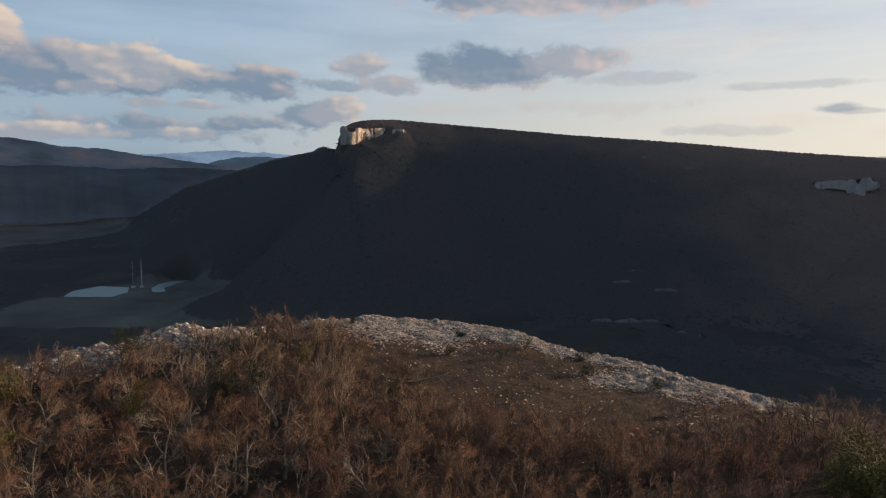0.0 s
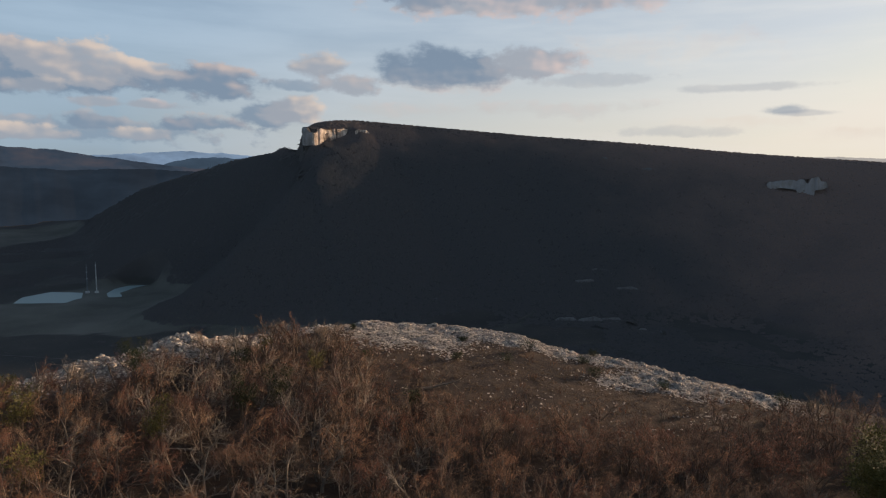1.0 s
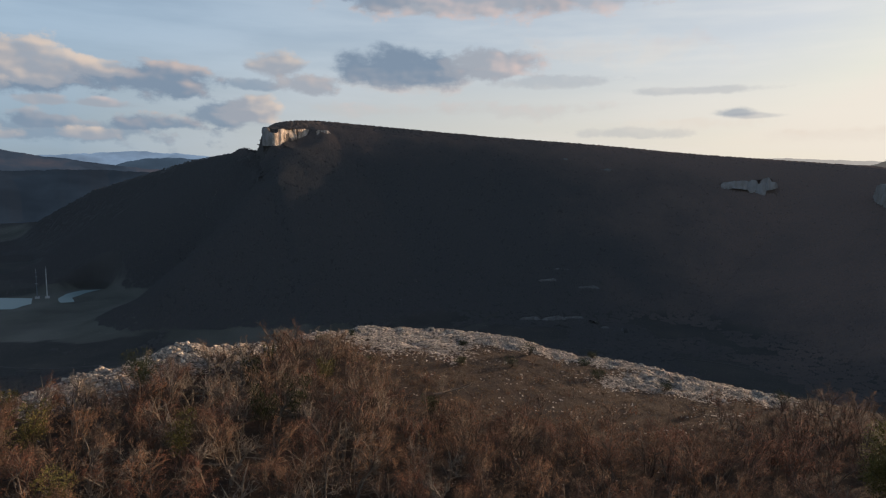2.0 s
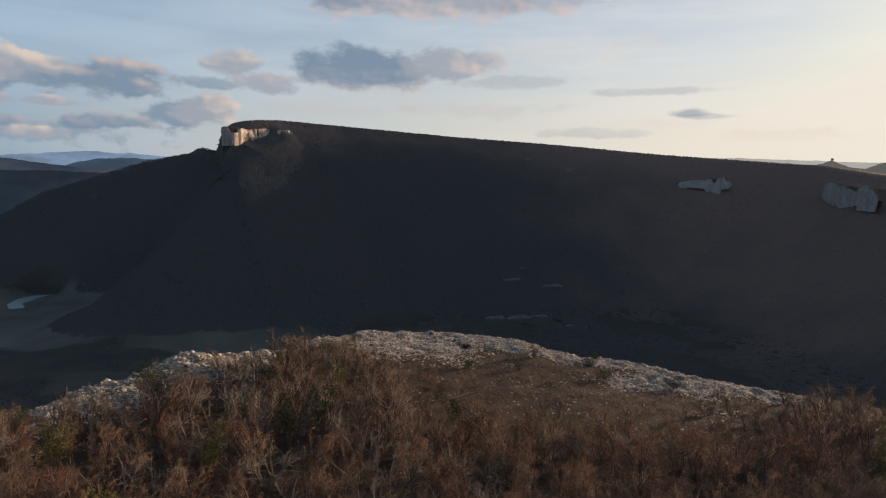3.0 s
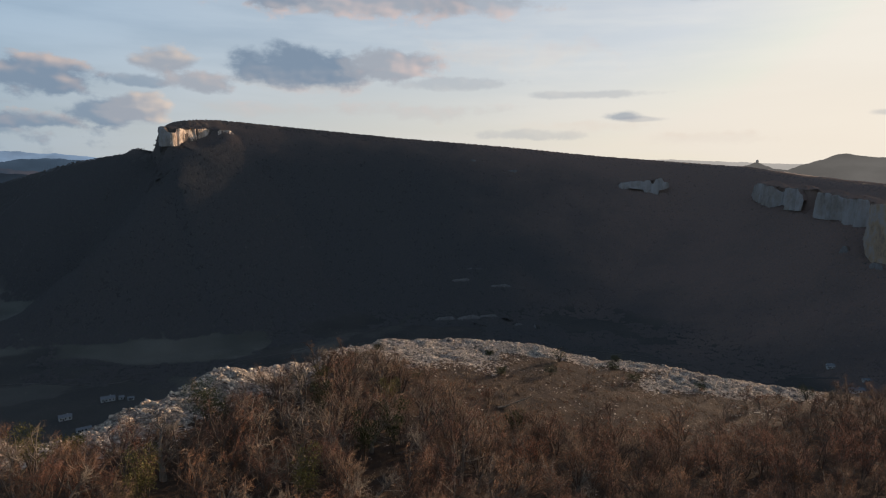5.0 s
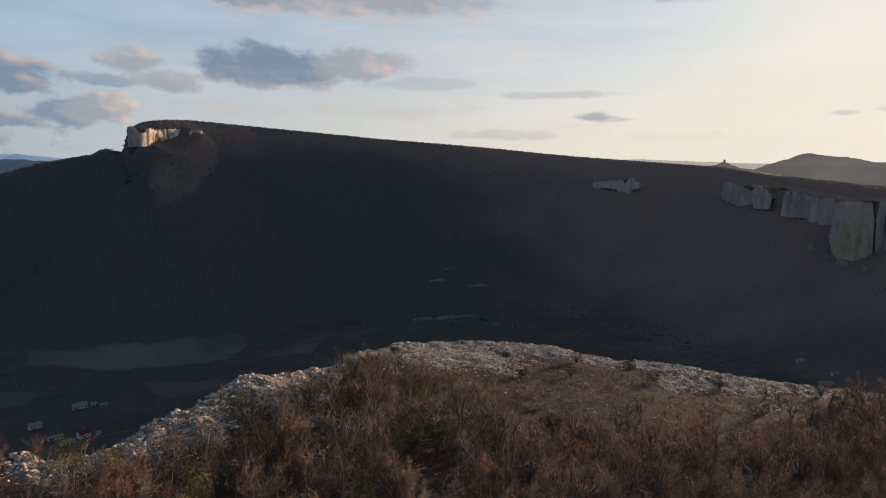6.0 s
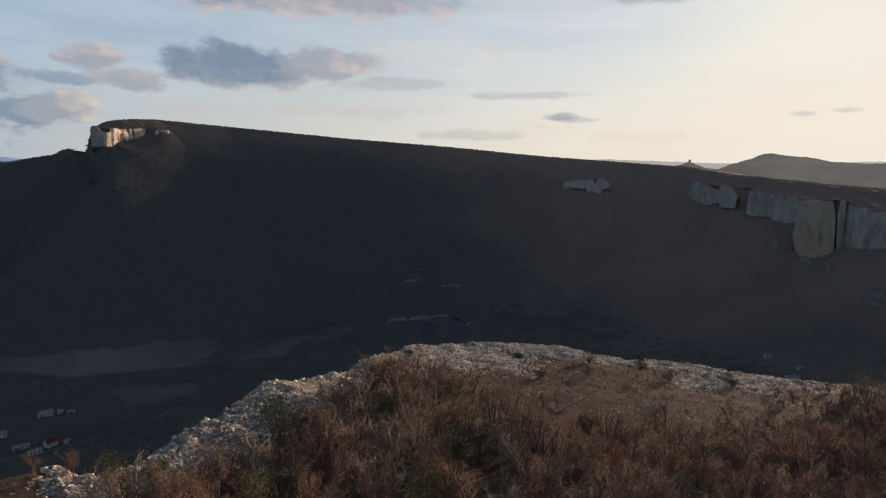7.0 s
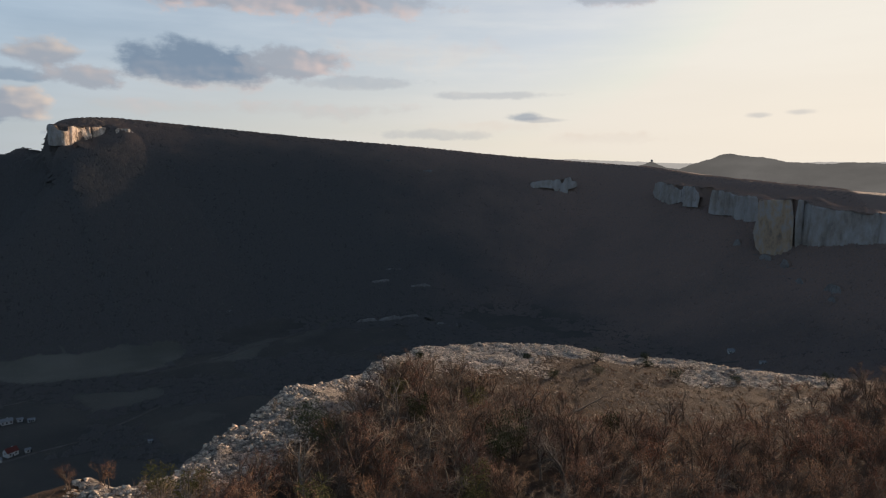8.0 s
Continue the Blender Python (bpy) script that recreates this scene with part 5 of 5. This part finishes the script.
# ---- limestone blocks on the near hill ----
def block_mesh(seed):
    """A worn angular slab, its upper face tipped to the east."""
    r = random.Random(seed)
    bm = bmesh.new()
    n = r.choice((4, 5, 5, 6))
    top = r.uniform(0.25, 0.5)
    for k in range(n):
        a = 2 * math.pi * (k + r.uniform(-0.3, 0.3)) / n
        s = r.uniform(0.7, 1.15)
        bm.verts.new((1.25 * s * math.cos(a), 0.6 * s * math.sin(a), top + r.uniform(-0.06, 0.06)))
        bm.verts.new((1.3 * s * math.cos(a + 0.3), 0.85 * s * math.sin(a + 0.3), -0.7))
    hull = bmesh.ops.convex_hull(bm, input=bm.verts[:])
    bmesh.ops.delete(bm, geom=list({g for g in hull["geom_interior"] + hull["geom_unused"] if isinstance(g, bmesh.types.BMVert)}), context="VERTS")
    bmesh.ops.triangulate(bm, faces=bm.faces[:])
    bmesh.ops.recalc_face_normals(bm, faces=bm.faces[:])
    bm.verts.index_update()
    lean = Euler((radians(r.uniform(-34, 16)), radians(r.uniform(-6, 44)), radians(r.uniform(-30, 30)))).to_matrix()
    v = np.array([(lean @ p.co)[:] for p in bm.verts])
    f = np.array([[p.index for p in q.verts] for q in bm.faces])
    bm.free()
    return v, f


BLOCKS = [block_mesh(60 + s) for s in range(20)]
BLOCK_MESHES = [mesh_of("boulder", v, f, [LIMESTONE]) for v, f in BLOCKS]
srng = random.Random(21)
stones = []
qx, qy = np.array([srng.uniform(-58, 56) for _ in range(85000)]), np.array([srng.uniform(52, 103) for _ in range(85000)])
q_bare, q_in, q_z = rockiness(qx, qy), near_depth(qx, qy), full_land(qx, qy)
q_gap, q_side, _ = nearest(qx, qy, WOOD_EDGE)
q_open = np.where(q_side > 0, -q_gap, q_gap)
q_lump = wave(qx, qy, 4, 121) + 0.7 * wave(qx, qy, 1.7, 122)
for k in range(len(qx)):
    if q_in[k] < -0.4 or srng.random() > 0.62 * q_bare[k] ** 1.6 + (0.05 if q_open[k] > 1 else 0.0) or q_lump[k] < -0.55 + 0.5 * (1 - q_bare[k]):
        continue
    rim = max(0.0, 1 - q_in[k] / 4)
    west = 1.0 if qx[k] < -17 else 0.55
    size = srng.uniform(0.06, 0.13) + 0.085 * west * srng.random() ** 1.4 + (srng.random() ** 5) * (0.10 + 0.09 * rim) * west
    stones.append((qx[k], qy[k], q_z[k] - 0.1 * size, size, srng.randrange(20), srng.uniform(-40, 40) + 25, srng.random()))
stones.sort(key=lambda q: -q[3])
OUTCROPS = [tagged(new("limestone_outcrop"), text, "rock outcrop", "outcrops along the brink") for text in
            ("jagged sunlit limestone outcrop on the western brink", "weathered pale limestone pavement at the hill's tip", "grey stony limestone bank falling to the east")]
for x, y, z, size, kind, turn, tone in stones[:300]:
    home = OUTCROPS[0 if x < -17 else 1 if x < 14 else 2]
    part("boulder", BLOCK_MESHES[kind], home, "", pose(x, y, z, srng.uniform(-12, 12), srng.uniform(-10, 14), turn) @ Matrix.Diagonal((size, size, size * srng.uniform(0.8, 1.4), 1)))
gather(stones[300:22000], [[(v, f, 0)] for v, f in BLOCKS], "rubble", [LIMESTONE], "pale limestone rubble scattered over the hilltop", "rubble")
